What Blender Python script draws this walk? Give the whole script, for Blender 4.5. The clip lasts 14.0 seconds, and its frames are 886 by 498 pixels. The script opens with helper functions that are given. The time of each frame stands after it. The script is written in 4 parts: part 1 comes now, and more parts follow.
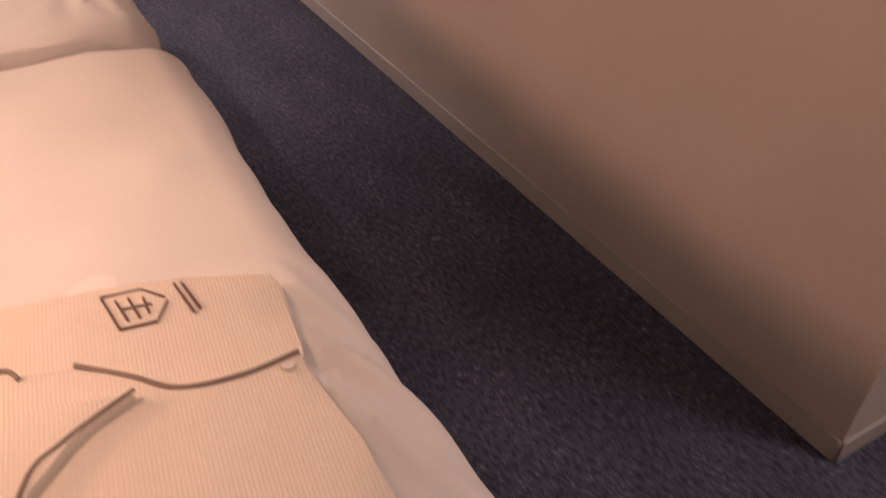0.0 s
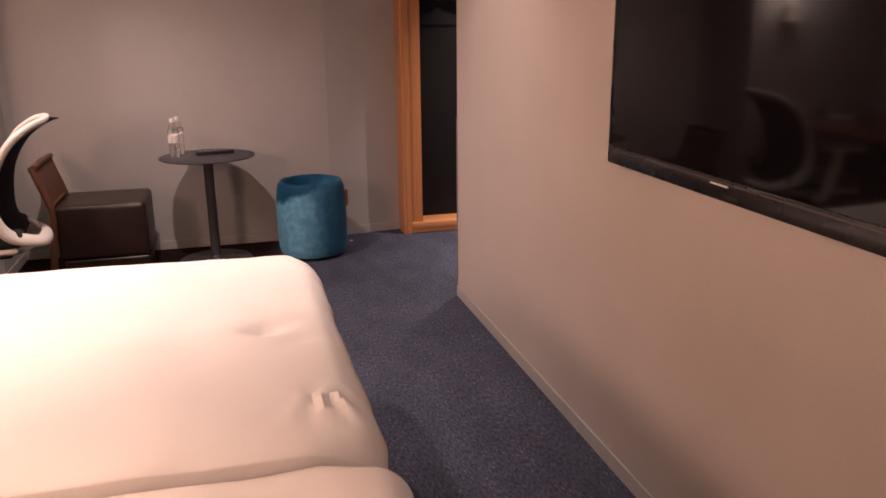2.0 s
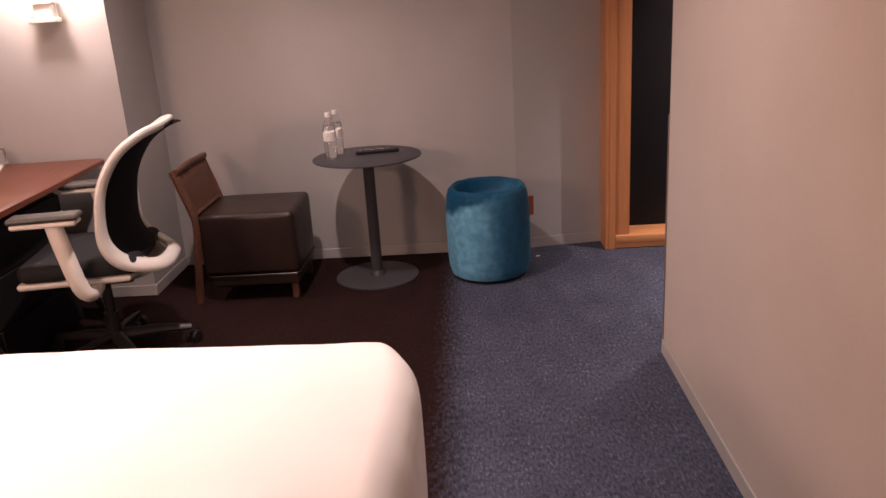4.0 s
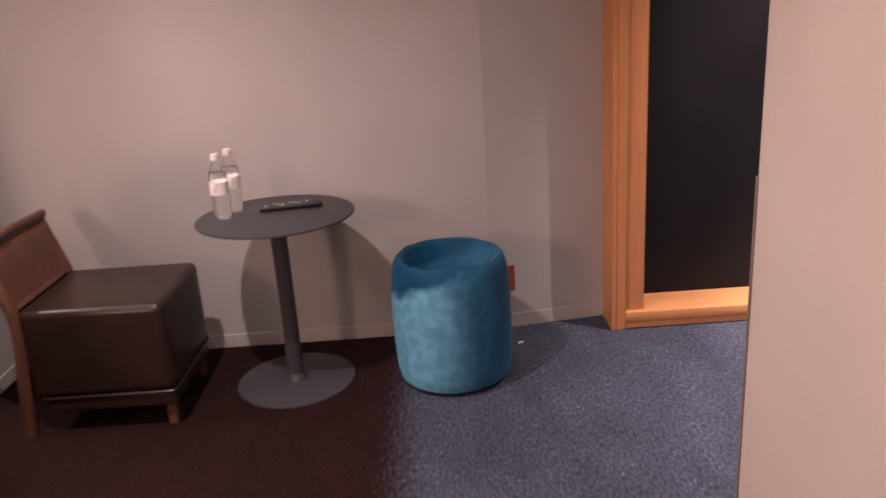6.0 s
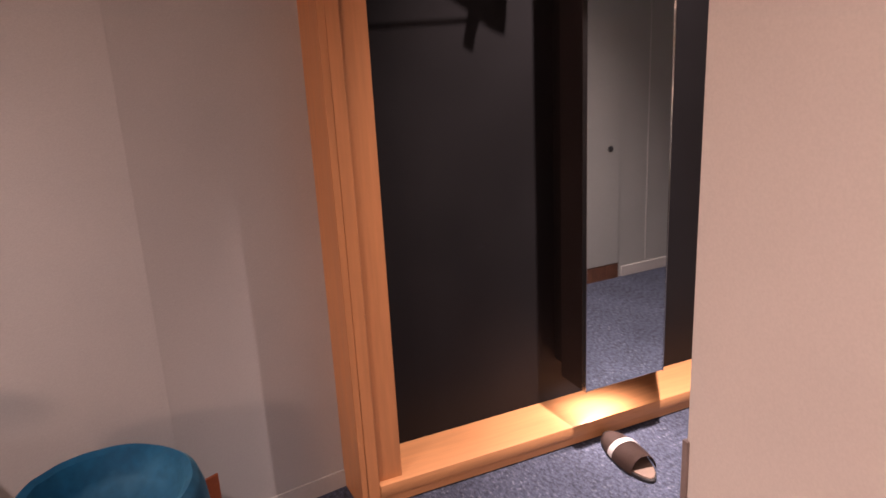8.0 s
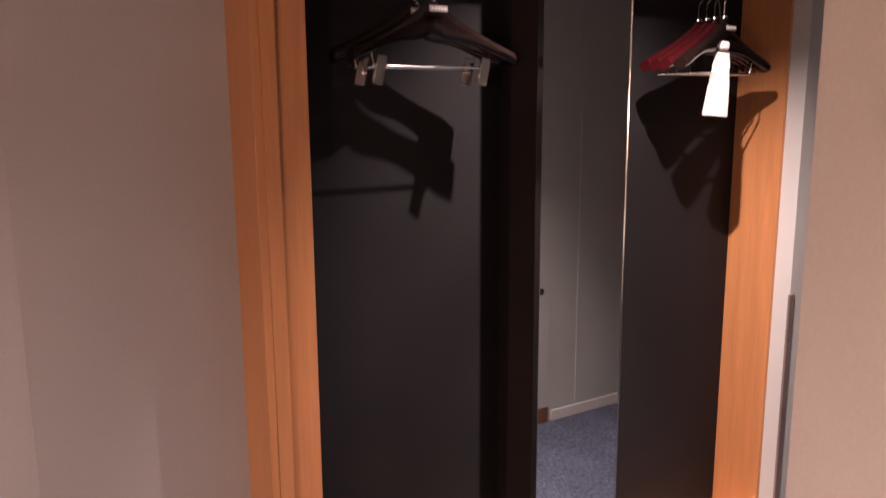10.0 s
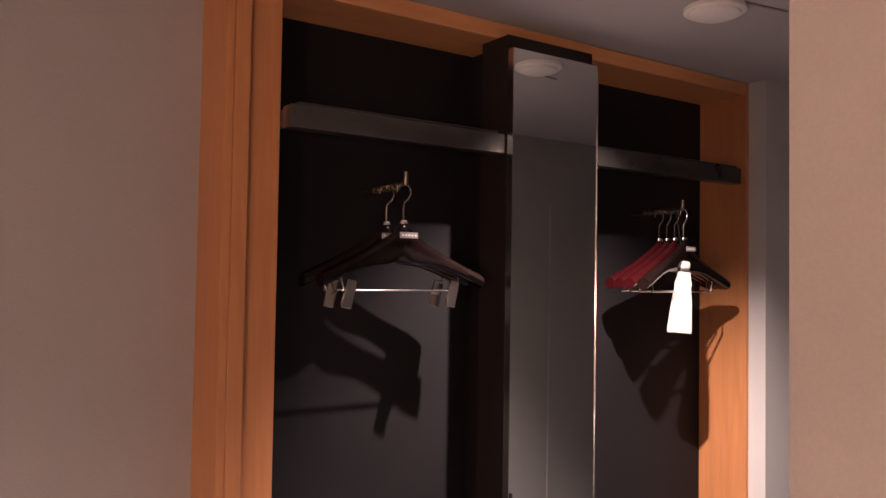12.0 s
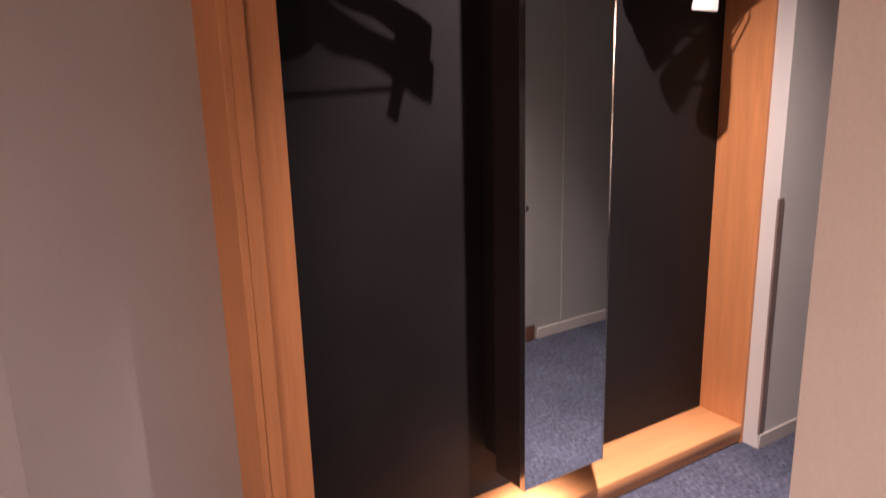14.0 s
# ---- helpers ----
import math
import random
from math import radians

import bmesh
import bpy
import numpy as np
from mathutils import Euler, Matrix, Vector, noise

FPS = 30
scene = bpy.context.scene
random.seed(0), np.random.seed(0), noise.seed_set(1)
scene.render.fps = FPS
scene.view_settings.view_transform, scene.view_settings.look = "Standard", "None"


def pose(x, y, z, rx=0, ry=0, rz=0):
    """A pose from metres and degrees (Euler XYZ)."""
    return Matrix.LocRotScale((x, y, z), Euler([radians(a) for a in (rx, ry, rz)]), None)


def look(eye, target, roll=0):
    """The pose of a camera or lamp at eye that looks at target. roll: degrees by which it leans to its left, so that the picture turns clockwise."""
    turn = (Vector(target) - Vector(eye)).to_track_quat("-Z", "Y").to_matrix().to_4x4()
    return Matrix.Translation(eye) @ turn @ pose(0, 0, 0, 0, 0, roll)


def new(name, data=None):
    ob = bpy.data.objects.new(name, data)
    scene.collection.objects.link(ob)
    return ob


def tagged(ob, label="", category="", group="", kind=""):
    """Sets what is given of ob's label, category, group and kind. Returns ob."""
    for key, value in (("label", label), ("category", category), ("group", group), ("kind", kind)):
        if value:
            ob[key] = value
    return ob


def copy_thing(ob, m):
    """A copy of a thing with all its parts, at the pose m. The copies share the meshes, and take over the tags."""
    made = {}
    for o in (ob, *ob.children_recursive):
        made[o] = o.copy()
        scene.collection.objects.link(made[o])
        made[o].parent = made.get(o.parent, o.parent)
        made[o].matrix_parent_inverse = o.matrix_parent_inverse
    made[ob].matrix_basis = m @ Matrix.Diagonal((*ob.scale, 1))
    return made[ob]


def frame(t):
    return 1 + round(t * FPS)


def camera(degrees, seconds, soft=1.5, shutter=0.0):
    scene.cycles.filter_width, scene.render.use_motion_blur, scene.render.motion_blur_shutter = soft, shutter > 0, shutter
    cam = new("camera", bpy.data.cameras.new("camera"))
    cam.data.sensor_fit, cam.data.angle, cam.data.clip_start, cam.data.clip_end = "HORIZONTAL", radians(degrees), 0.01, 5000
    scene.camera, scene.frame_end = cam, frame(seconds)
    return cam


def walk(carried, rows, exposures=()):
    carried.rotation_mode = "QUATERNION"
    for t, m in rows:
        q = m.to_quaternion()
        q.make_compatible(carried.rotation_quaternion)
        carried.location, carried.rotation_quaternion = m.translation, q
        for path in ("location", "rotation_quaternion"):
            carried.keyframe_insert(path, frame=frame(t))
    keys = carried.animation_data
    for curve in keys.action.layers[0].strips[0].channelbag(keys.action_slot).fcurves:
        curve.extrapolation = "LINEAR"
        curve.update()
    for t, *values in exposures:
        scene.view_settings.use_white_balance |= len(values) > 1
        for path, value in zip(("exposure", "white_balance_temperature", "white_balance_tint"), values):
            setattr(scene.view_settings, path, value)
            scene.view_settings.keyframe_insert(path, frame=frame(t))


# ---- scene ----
cam = camera(59.05, 14.0, shutter=0.3)

PATH = [
    (0, pose(0.098, -0.582, 1.228, 51.76, -0.91, -29.99)),
    (0.3, pose(0.083, -0.557, 1.276, 55.94, -0.58, -26.86)),
    (0.6, pose(0.088, -0.558, 1.299, 61.11, 0.42, -24.31)),
    (1, pose(0.063, -0.515, 1.332, 67.25, -0.66, -20.99)),
    (1.5, pose(0.061, -0.474, 1.370, 71.52, -0.25, -17.69)),
    (2, pose(0.104, -0.400, 1.398, 74.02, 0.59, -15.31)),
    (2.5, pose(0.240, -0.285, 1.428, 75.63, 1.92, -10.03)),
    (3, pose(0.353, -0.088, 1.438, 75.05, 3.52, -4.30)),
    (3.2, pose(0.376, 0.035, 1.429, 74.44, 3.98, -2.88)),
    (5.3, pose(0.592, 1.374, 1.351, 70.33, 1.76, 4.60)),
    (5.5, pose(0.561, 1.500, 1.331, 70.87, 1.35, 3.93)),
    (6, pose(0.521, 1.805, 1.360, 71.95, 3.49, -1.70)),
    (6.5, pose(0.554, 2.118, 1.436, 69.795, 3.868, -10.05)),
    (7, pose(0.581, 2.405, 1.444, 70.862, 3.793, -14.128)),
    (7.5, pose(0.625, 2.647, 1.439, 71.858, 3.952, -19.554)),
    (7.7, pose(0.648, 2.722, 1.439, 72.023, 3.818, -22.492)),
    (9.8, pose(0.655, 3.052, 1.581, 78.23, 0.49, -31.67)),
    (10, pose(0.663, 3.057, 1.617, 79.52, 0.34, -31.70)),
    (10.5, pose(0.666, 3.041, 1.681, 85.18, 0.05, -31.72)),
    (11, pose(0.672, 3.078, 1.723, 88.74, -0.30, -32.71)),
    (11.5, pose(0.670, 3.083, 1.742, 90.74, -0.97, -33.79)),
    (12, pose(0.677, 3.079, 1.742, 92.02, -0.90, -33.96)),
    (12.5, pose(0.680, 3.080, 1.725, 91.44, -0.53, -34.13)),
    (13, pose(0.700, 3.078, 1.678, 87.94, 0.07, -33.79)),
    (13.5, pose(0.707, 3.085, 1.606, 81.80, 0.79, -33.10)),
    (14, pose(0.695, 3.106, 1.522, 74.78, 1.49, -33.20)),
]
# the clip's camera opens up as the bright beds leave its view
EXPOSURES = [(0.0, 0.09, 6650, 10), (1.0, 0.10, 6500, 10), (2.5, 0.12, 6500, 10), (3.2, 0.13, 6400, 10), (5.3, 0.42, 6050, 9),
             (6.5, 0.68, 6100, 9), (7.5, 0.64, 6150, 9), (9.8, 0.72, 6250, 10), (12.0, 0.80, 6330, 10), (14.0, 0.64, 6220, 10)]
walk(cam, PATH, EXPOSURES)

# ---- light ----
CEIL = 2.44
world = bpy.data.worlds.new("night")
scene.world = world
world.use_nodes = True
world.node_tree.nodes["Background"].inputs["Color"].default_value = (0.02, 0.02, 0.025, 1)
world.node_tree.nodes["Background"].inputs["Strength"].default_value = 0.1

WARM = (1.0, 0.58, 0.43)
NEUTRAL = (1.0, 0.74, 0.68)


def spot(name, place, target, power, size, colour, blend=0.5, radius=0.04):
    data = bpy.data.lights.new(name, "SPOT")
    data.energy, data.spot_size, data.spot_blend, data.color, data.shadow_soft_size = power, radians(size), blend, colour, radius
    ob = new(name, data)
    ob.matrix_world = look(place, target)
    return ob


def bulb(name, place, power, colour, radius=0.05):
    data = bpy.data.lights.new(name, "POINT")
    data.energy, data.color, data.shadow_soft_size = power, colour, radius
    ob = new(name, data)
    ob.location = place
    return ob


DOWNLIGHTS = [(2.0, 4.27), (-0.37, 3.32), (-0.70, 2.02), (0.75, 2.6), (-0.55, 0.30), (1.85, -0.95)]
spot("lounge_spot_light", (-0.37, 3.32, CEIL - 0.03), (-0.37, 3.42, 0.0), 125, 134, NEUTRAL, 1.0, 0.03)
spot("far_bed_spot_light", (-0.70, 2.02, CEIL - 0.03), (-0.52, 1.92, 0.0), 132, 80, NEUTRAL, 1.0, 0.05)
spot("near_bed_spot_light", (-0.55, 0.30, CEIL - 0.03), (-0.40, 0.30, 0), 85, 58, WARM, 0.9, 0.05)
spot("aisle_spot_light", (0.75, 2.6, CEIL - 0.03), (0.78, 2.8, 0), 46, 92, NEUTRAL, 0.9, 0.05)
spot("entry_spot_light", (1.85, -0.95, CEIL - 0.03), (1.2, -0.75, 0), 160, 120, NEUTRAL, 0.9, 0.28)
spot("passage_spot_light", (1.99, 4.285, CEIL - 0.03), (2.28, 3.52, 0.0), 170, 76, NEUTRAL, 1.0, 0.012)
spot("passage_beam_light", (1.99, 4.285, CEIL - 0.035), (2.50, 4.85, 0.0), 225, 96, NEUTRAL, 1.0, 0.012)
spot("passage_core_light", (1.99, 4.285, CEIL - 0.04), (2.36, 4.70, 0.0), 230, 38, NEUTRAL, 0.8, 0.012)
spot("niche_foot_light", (2.10, 4.785, 0.212), (2.10, 4.785, 0.0), 5.0, 140, NEUTRAL, 0.7, 0.02)
bulb("headboard_light", (-1.70, 0.95, 1.50), 70, WARM, 0.20)
bulb("headboard_light_far", (-1.70, 2.42, 1.50), 16, WARM, 0.15)
bulb("sconce_light", (-1.46, 4.19, 1.70), 22, NEUTRAL, 0.05)


# ---- materials ----
def material(name, colour, rough=0.6, metal=0.0, var=0.12, scale=8.0, fine=120.0, fine_var=0.08, bump=0.15, bump_dist=0.002,
             stretch=(1, 1, 1), sheen=0.0, coat=0.0, spec=0.5, rough_var=0.08):
    m = bpy.data.materials.new(name)
    m.use_nodes = True
    nt = m.node_tree
    b = nt.nodes["Principled BSDF"]
    b.inputs["Metallic"].default_value = metal
    b.inputs["Specular IOR Level"].default_value = spec
    b.inputs["Sheen Weight"].default_value = sheen
    b.inputs["Coat Weight"].default_value = coat
    tc = nt.nodes.new("ShaderNodeTexCoord")
    mp = nt.nodes.new("ShaderNodeMapping")
    mp.inputs["Scale"].default_value = stretch
    nt.links.new(tc.outputs["Object"], mp.inputs["Vector"])

    def noise_node(sc, detail):
        n = nt.nodes.new("ShaderNodeTexNoise")
        n.inputs["Scale"].default_value = sc
        n.inputs["Detail"].default_value = detail
        nt.links.new(mp.outputs["Vector"], n.inputs["Vector"])
        return n

    big, small = noise_node(scale, 3), noise_node(fine, 2)

    def ramp(src, amount):
        r = nt.nodes.new("ShaderNodeMapRange")
        r.inputs["From Min"].default_value, r.inputs["From Max"].default_value = 0.3, 0.7
        r.inputs["To Min"].default_value, r.inputs["To Max"].default_value = 1 - amount, 1 + amount
        nt.links.new(src.outputs["Fac"], r.inputs["Value"])
        return r

    mul = nt.nodes.new("ShaderNodeMath")
    mul.operation = "MULTIPLY"
    nt.links.new(ramp(big, var).outputs["Result"], mul.inputs[0])
    nt.links.new(ramp(small, fine_var).outputs["Result"], mul.inputs[1])
    vm = nt.nodes.new("ShaderNodeVectorMath")
    vm.operation = "SCALE"
    vm.inputs[0].default_value = colour
    nt.links.new(mul.outputs["Value"], vm.inputs["Scale"])
    nt.links.new(vm.outputs["Vector"], b.inputs["Base Color"])
    rr = nt.nodes.new("ShaderNodeMapRange")
    rr.inputs["To Min"].default_value, rr.inputs["To Max"].default_value = max(0.02, rough - rough_var), min(1, rough + rough_var)
    nt.links.new(big.outputs["Fac"], rr.inputs["Value"])
    nt.links.new(rr.outputs["Result"], b.inputs["Roughness"])
    if bump:
        bp = nt.nodes.new("ShaderNodeBump")
        bp.inputs["Strength"].default_value = bump
        bp.inputs["Distance"].default_value = bump_dist
        nt.links.new(small.outputs["Fac"], bp.inputs["Height"])
        nt.links.new(bp.outputs["Normal"], b.inputs["Normal"])
    return m


def emitter(name, colour, strength):
    m = bpy.data.materials.new(name)
    m.use_nodes = True
    b = m.node_tree.nodes["Principled BSDF"]
    b.inputs["Base Color"].default_value = (0.8, 0.75, 0.68, 1)
    b.inputs["Emission Color"].default_value = (*colour, 1)
    b.inputs["Emission Strength"].default_value = strength
    return m


def glass(name, rough=0.02, ior=1.45, tint=(1, 1, 1)):
    m = bpy.data.materials.new(name)
    m.use_nodes = True
    b = m.node_tree.nodes["Principled BSDF"]
    b.inputs["Base Color"].default_value = (*tint, 1)
    b.inputs["Transmission Weight"].default_value = 1.0
    b.inputs["Roughness"].default_value = rough
    b.inputs["IOR"].default_value = ior
    return m


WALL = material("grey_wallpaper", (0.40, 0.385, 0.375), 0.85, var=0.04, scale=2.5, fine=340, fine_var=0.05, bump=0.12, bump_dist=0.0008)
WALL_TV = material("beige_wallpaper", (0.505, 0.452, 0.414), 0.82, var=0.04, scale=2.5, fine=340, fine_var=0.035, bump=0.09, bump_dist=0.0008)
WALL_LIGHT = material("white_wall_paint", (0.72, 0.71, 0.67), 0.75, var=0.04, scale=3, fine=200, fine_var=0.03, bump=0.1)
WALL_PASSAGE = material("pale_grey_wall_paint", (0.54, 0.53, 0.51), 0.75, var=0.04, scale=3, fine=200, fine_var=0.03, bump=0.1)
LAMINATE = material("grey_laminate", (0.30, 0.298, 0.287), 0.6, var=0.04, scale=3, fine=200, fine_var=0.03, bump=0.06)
SKIRT = material("painted_baseboard", (0.44, 0.415, 0.395), 0.5, var=0.05, fine=90, fine_var=0.03, bump=0.05)
CEILING = material("ceiling_paint", (0.44, 0.425, 0.415), 0.9, var=0.03, scale=3, fine=220, fine_var=0.04, bump=0.15)
LINEN = material("white_bed_linen", (0.80, 0.775, 0.74), 0.85, var=0.025, scale=4, fine=500, fine_var=0.03, bump=0.15, bump_dist=0.0006, sheen=0.15)
BASE_FABRIC = material("black_bed_base_fabric", (0.02, 0.018, 0.018), 0.9, fine=300)
VELVET = material("teal_velvet", (0.008, 0.095, 0.205), 0.72, var=0.16, scale=7, fine=55, fine_var=0.14, bump=0.2, bump_dist=0.006, sheen=0.25, spec=0.2)
LEATHER = material("dark_brown_leather", (0.024, 0.0125, 0.0100), 0.36, var=0.15, scale=9, fine=180, fine_var=0.1, bump=0.25, bump_dist=0.001)
CHAIR_WOOD = material("walnut_wood", (0.108, 0.046, 0.026), 0.5, var=0.2, scale=6, fine=40, fine_var=0.25, stretch=(6, 6, 0.6), bump=0.1)
FRAME_WOOD = material("orange_larch_wood", (0.52, 0.225, 0.090), 0.42, var=0.07, scale=4, fine=14, fine_var=0.06, stretch=(7, 7, 0.45), bump=0.1, bump_dist=0.001)
FRAME_WOOD_X = material("orange_larch_wood_along", (0.58, 0.275, 0.115), 0.42, var=0.07, scale=4, fine=14, fine_var=0.06, stretch=(0.45, 7, 7), bump=0.1, bump_dist=0.001)
DESK_WOOD = material("red_brown_desk_veneer", (0.155, 0.045, 0.022), 0.35, var=0.2, scale=5, fine=30, fine_var=0.2, stretch=(7, 0.5, 7), bump=0.04)
BLACK_PANEL = material("black_melamine", (0.0125, 0.0118, 0.0128), 0.5, var=0.12, scale=3, fine=260, fine_var=0.06, bump=0.05, spec=0.13)
DIVIDER = material("dark_brown_melamine", (0.020, 0.0150, 0.0145), 0.5, var=0.12, scale=3, fine=260, fine_var=0.06, bump=0.05, spec=0.2)
RAIL = material("black_anodised_rail", (0.12, 0.115, 0.11), 0.30, metal=0.8, var=0.1, fine=200, bump=0.05)
TABLE_METAL = material("charcoal_powder_coat", (0.045, 0.043, 0.050), 0.48, metal=0.0, var=0.08, fine=500, fine_var=0.1, bump=0.12, bump_dist=0.0006)
CHROME = material("chrome", (0.75, 0.73, 0.70), 0.14, metal=1.0, var=0.03, fine=60, fine_var=0.02, bump=0)
BRONZE = material("bronze_metal", (0.32, 0.26, 0.20), 0.3, metal=1.0, var=0.05, fine=60, bump=0)
GUARD = material("brown_grey_corner_guard", (0.23, 0.175, 0.16), 0.42, metal=0.15, var=0.1, fine=80, bump=0.03)
MIRROR = material("mirror_silver", (0.80, 0.82, 0.81), 0.02, metal=1.0, var=0.0, fine_var=0.0, bump=0, rough_var=0.0)
SCREEN = material("black_screen_glass", (0.006, 0.005, 0.006), 0.055, var=0.05, fine_var=0.0, bump=0, rough_var=0.01, spec=0.22)
BEZEL = material("black_plastic_bezel", (0.012, 0.010, 0.011), 0.28, var=0.1, fine=200, bump=0.03)
WHITE_PLASTIC = material("white_plastic", (0.80, 0.77, 0.72), 0.4, var=0.04, scale=6, fine=150, fine_var=0.02, bump=0.03)
GREY_PLASTIC = material("grey_plastic", (0.07, 0.066, 0.064), 0.45, var=0.06, fine=150, bump=0.04)
BLACK_PLASTIC = material("black_plastic", (0.014, 0.013, 0.014), 0.4, var=0.1, fine=200, bump=0.05)
MESH_FABRIC = material("black_mesh_fabric", (0.010, 0.010, 0.013), 0.85, var=0.1, fine=600, fine_var=0.3, bump=0.4, bump_dist=0.001)
RED_WOOD = material("dark_red_lacquered_wood", (0.026, 0.0032, 0.0042), 0.10, coat=0.5, var=0.2, fine=50, fine_var=0.15, stretch=(1, 4, 4), bump=0.02)
DARK_WOOD = material("dark_lacquered_wood", (0.0070, 0.0040, 0.0036), 0.14, spec=0.3, var=0.2, fine=50, fine_var=0.15, stretch=(1, 4, 4), bump=0.02)
ORANGE_LEATHER = material("orange_leather_tag", (0.42, 0.10, 0.025), 0.55, var=0.1, fine=150, bump=0.1)
PAPER = material("white_paper_label", (0.72, 0.69, 0.66), 0.7, var=0.03, fine=100, fine_var=0.02, bump=0)
INK = material("dark_brown_ink", (0.15, 0.105, 0.092), 0.8, var=0.1, fine=300, bump=0)
PIPING = material("grey_brown_piping", (0.26, 0.20, 0.175), 0.85, var=0.1, fine=300, bump=0.1)
GREY_INK = material("grey_print", (0.25, 0.24, 0.23), 0.6, var=0.05, bump=0)
BOTTLE = glass("clear_bottle_plastic", 0.03, 1.35)
WATER = glass("water", 0.0, 1.33)
SHADE = emitter("glowing_lamp_shade", (1.0, 0.82, 0.62), 4.0)
LENS = emitter("downlight_lens", (1.0, 0.80, 0.60), 0.12)
SLIPPER = material("brown_slipper_fabric", (0.062, 0.034, 0.026), 0.8, var=0.1, fine=250, fine_var=0.1, bump=0.2)
SOLE = material("black_rubber_sole", (0.018, 0.016, 0.016), 0.7, var=0.1, fine=200)
INSOLE = material("pale_insole", (0.20, 0.14, 0.11), 0.8, var=0.05, fine=200)


def carpet():
    """Short pile, navy with pale flecks, fading into dark red-brown along a soft line."""
    m = bpy.data.materials.new("flecked_carpet")
    m.use_nodes = True
    nt = m.node_tree
    b = nt.nodes["Principled BSDF"]
    b.inputs["Roughness"].default_value = 0.95
    b.inputs["Specular IOR Level"].default_value = 0.15
    tc = nt.nodes.new("ShaderNodeTexCoord")
    mp = nt.nodes.new("ShaderNodeMapping")
    mp.inputs["Scale"].default_value = (1.0, 0.42, 1.0)
    nt.links.new(tc.outputs["Object"], mp.inputs["Vector"])

    def grain(sc, detail, lo, hi, a, z):
        n = nt.nodes.new("ShaderNodeTexNoise")
        n.inputs["Scale"].default_value, n.inputs["Detail"].default_value = sc, detail
        nt.links.new(mp.outputs["Vector"], n.inputs["Vector"])
        r = nt.nodes.new("ShaderNodeMapRange")
        for key, value in (("From Min", lo), ("From Max", hi), ("To Min", a), ("To Max", z)):
            r.inputs[key].default_value = value
        nt.links.new(n.outputs["Fac"], r.inputs["Value"])
        return n.outputs["Fac"], r.outputs["Result"]

    def maths(op, p, q):
        n = nt.nodes.new("ShaderNodeMath")
        n.operation = op
        for k, v in enumerate((p, q)):
            if isinstance(v, (int, float)):
                n.inputs[k].default_value = v
            else:
                nt.links.new(v, n.inputs[k])
        return n.outputs["Value"]

    def blend(fac, p, q):
        n = nt.nodes.new("ShaderNodeMix")
        n.data_type = "RGBA"
        nt.links.new(fac, n.inputs[0])
        for k, v in ((6, p), (7, q)):
            if isinstance(v, tuple):
                n.inputs[k].default_value = (*v, 1)
            else:
                nt.links.new(v, n.inputs[k])
        return n.outputs[2]

    pile, shade = grain(105, 4, 0.32, 0.68, 0.58, 1.50)
    fine_pile, fine_shade = grain(330, 2, 0.3, 0.7, 0.74, 1.26)
    worn, patch = grain(7, 4, 0.3, 0.7, 0.84, 1.16)
    fleck_noise, fleck = grain(120, 3, 0.55, 0.72, 0.0, 0.85)
    cluster_noise, cluster = grain(11, 3, 0.40, 0.60, 0.25, 1.0)
    edge_noise, ragged = grain(70, 5, 0.2, 0.8, -0.07, 0.07)
    split = nt.nodes.new("ShaderNodeSeparateXYZ")
    nt.links.new(tc.outputs["Object"], split.inputs["Vector"])
    seam = nt.nodes.new("ShaderNodeMapRange")
    seam.interpolation_type = "SMOOTHSTEP"
    seam.inputs["From Min"].default_value, seam.inputs["From Max"].default_value = SEAM - 0.095, SEAM + 0.085
    nt.links.new(maths("ADD", split.outputs["X"], ragged), seam.inputs["Value"])
    blue = blend(maths("MULTIPLY", fleck, cluster), (0.0600, 0.0680, 0.1010), (0.165, 0.180, 0.222))
    brown = blend(maths("MULTIPLY", fleck, 0.25), (0.0165, 0.0062, 0.0054), (0.040, 0.020, 0.018))
    sc = nt.nodes.new("ShaderNodeVectorMath")
    sc.operation = "SCALE"
    nt.links.new(blend(seam.outputs["Result"], brown, blue), sc.inputs[0])
    nt.links.new(maths("MULTIPLY", maths("MULTIPLY", shade, fine_shade), patch), sc.inputs["Scale"])
    nt.links.new(sc.outputs["Vector"], b.inputs["Base Color"])
    bp = nt.nodes.new("ShaderNodeBump")
    bp.inputs["Strength"].default_value, bp.inputs["Distance"].default_value = 0.9, 0.005
    nt.links.new(maths("ADD", pile, fine_pile), bp.inputs["Height"])
    nt.links.new(bp.outputs["Normal"], b.inputs["Normal"])
    return m


SEAM = 0.384                            # where navy carpet fades into brown
CARPET = carpet()


def ribbed():
    """Cream cotton with fine raised ribs across the cloth."""
    m = material("cream_ribbed_cotton", (0.80, 0.715, 0.61), 0.9, var=0.04, scale=7, fine=400, fine_var=0.04, bump=0)
    nt = m.node_tree
    tc = nt.nodes.new("ShaderNodeTexCoord")
    w = nt.nodes.new("ShaderNodeTexWave")
    w.inputs["Scale"].default_value = 78.0
    w.inputs["Distortion"].default_value = 0.35
    nt.links.new(tc.outputs["Object"], w.inputs["Vector"])
    bp = nt.nodes.new("ShaderNodeBump")
    bp.inputs["Strength"].default_value, bp.inputs["Distance"].default_value = 0.30, 0.0012
    nt.links.new(w.outputs["Fac"], bp.inputs["Height"])
    nt.links.new(bp.outputs["Normal"], nt.nodes["Principled BSDF"].inputs["Normal"])
    return m


RIBBED = ribbed()


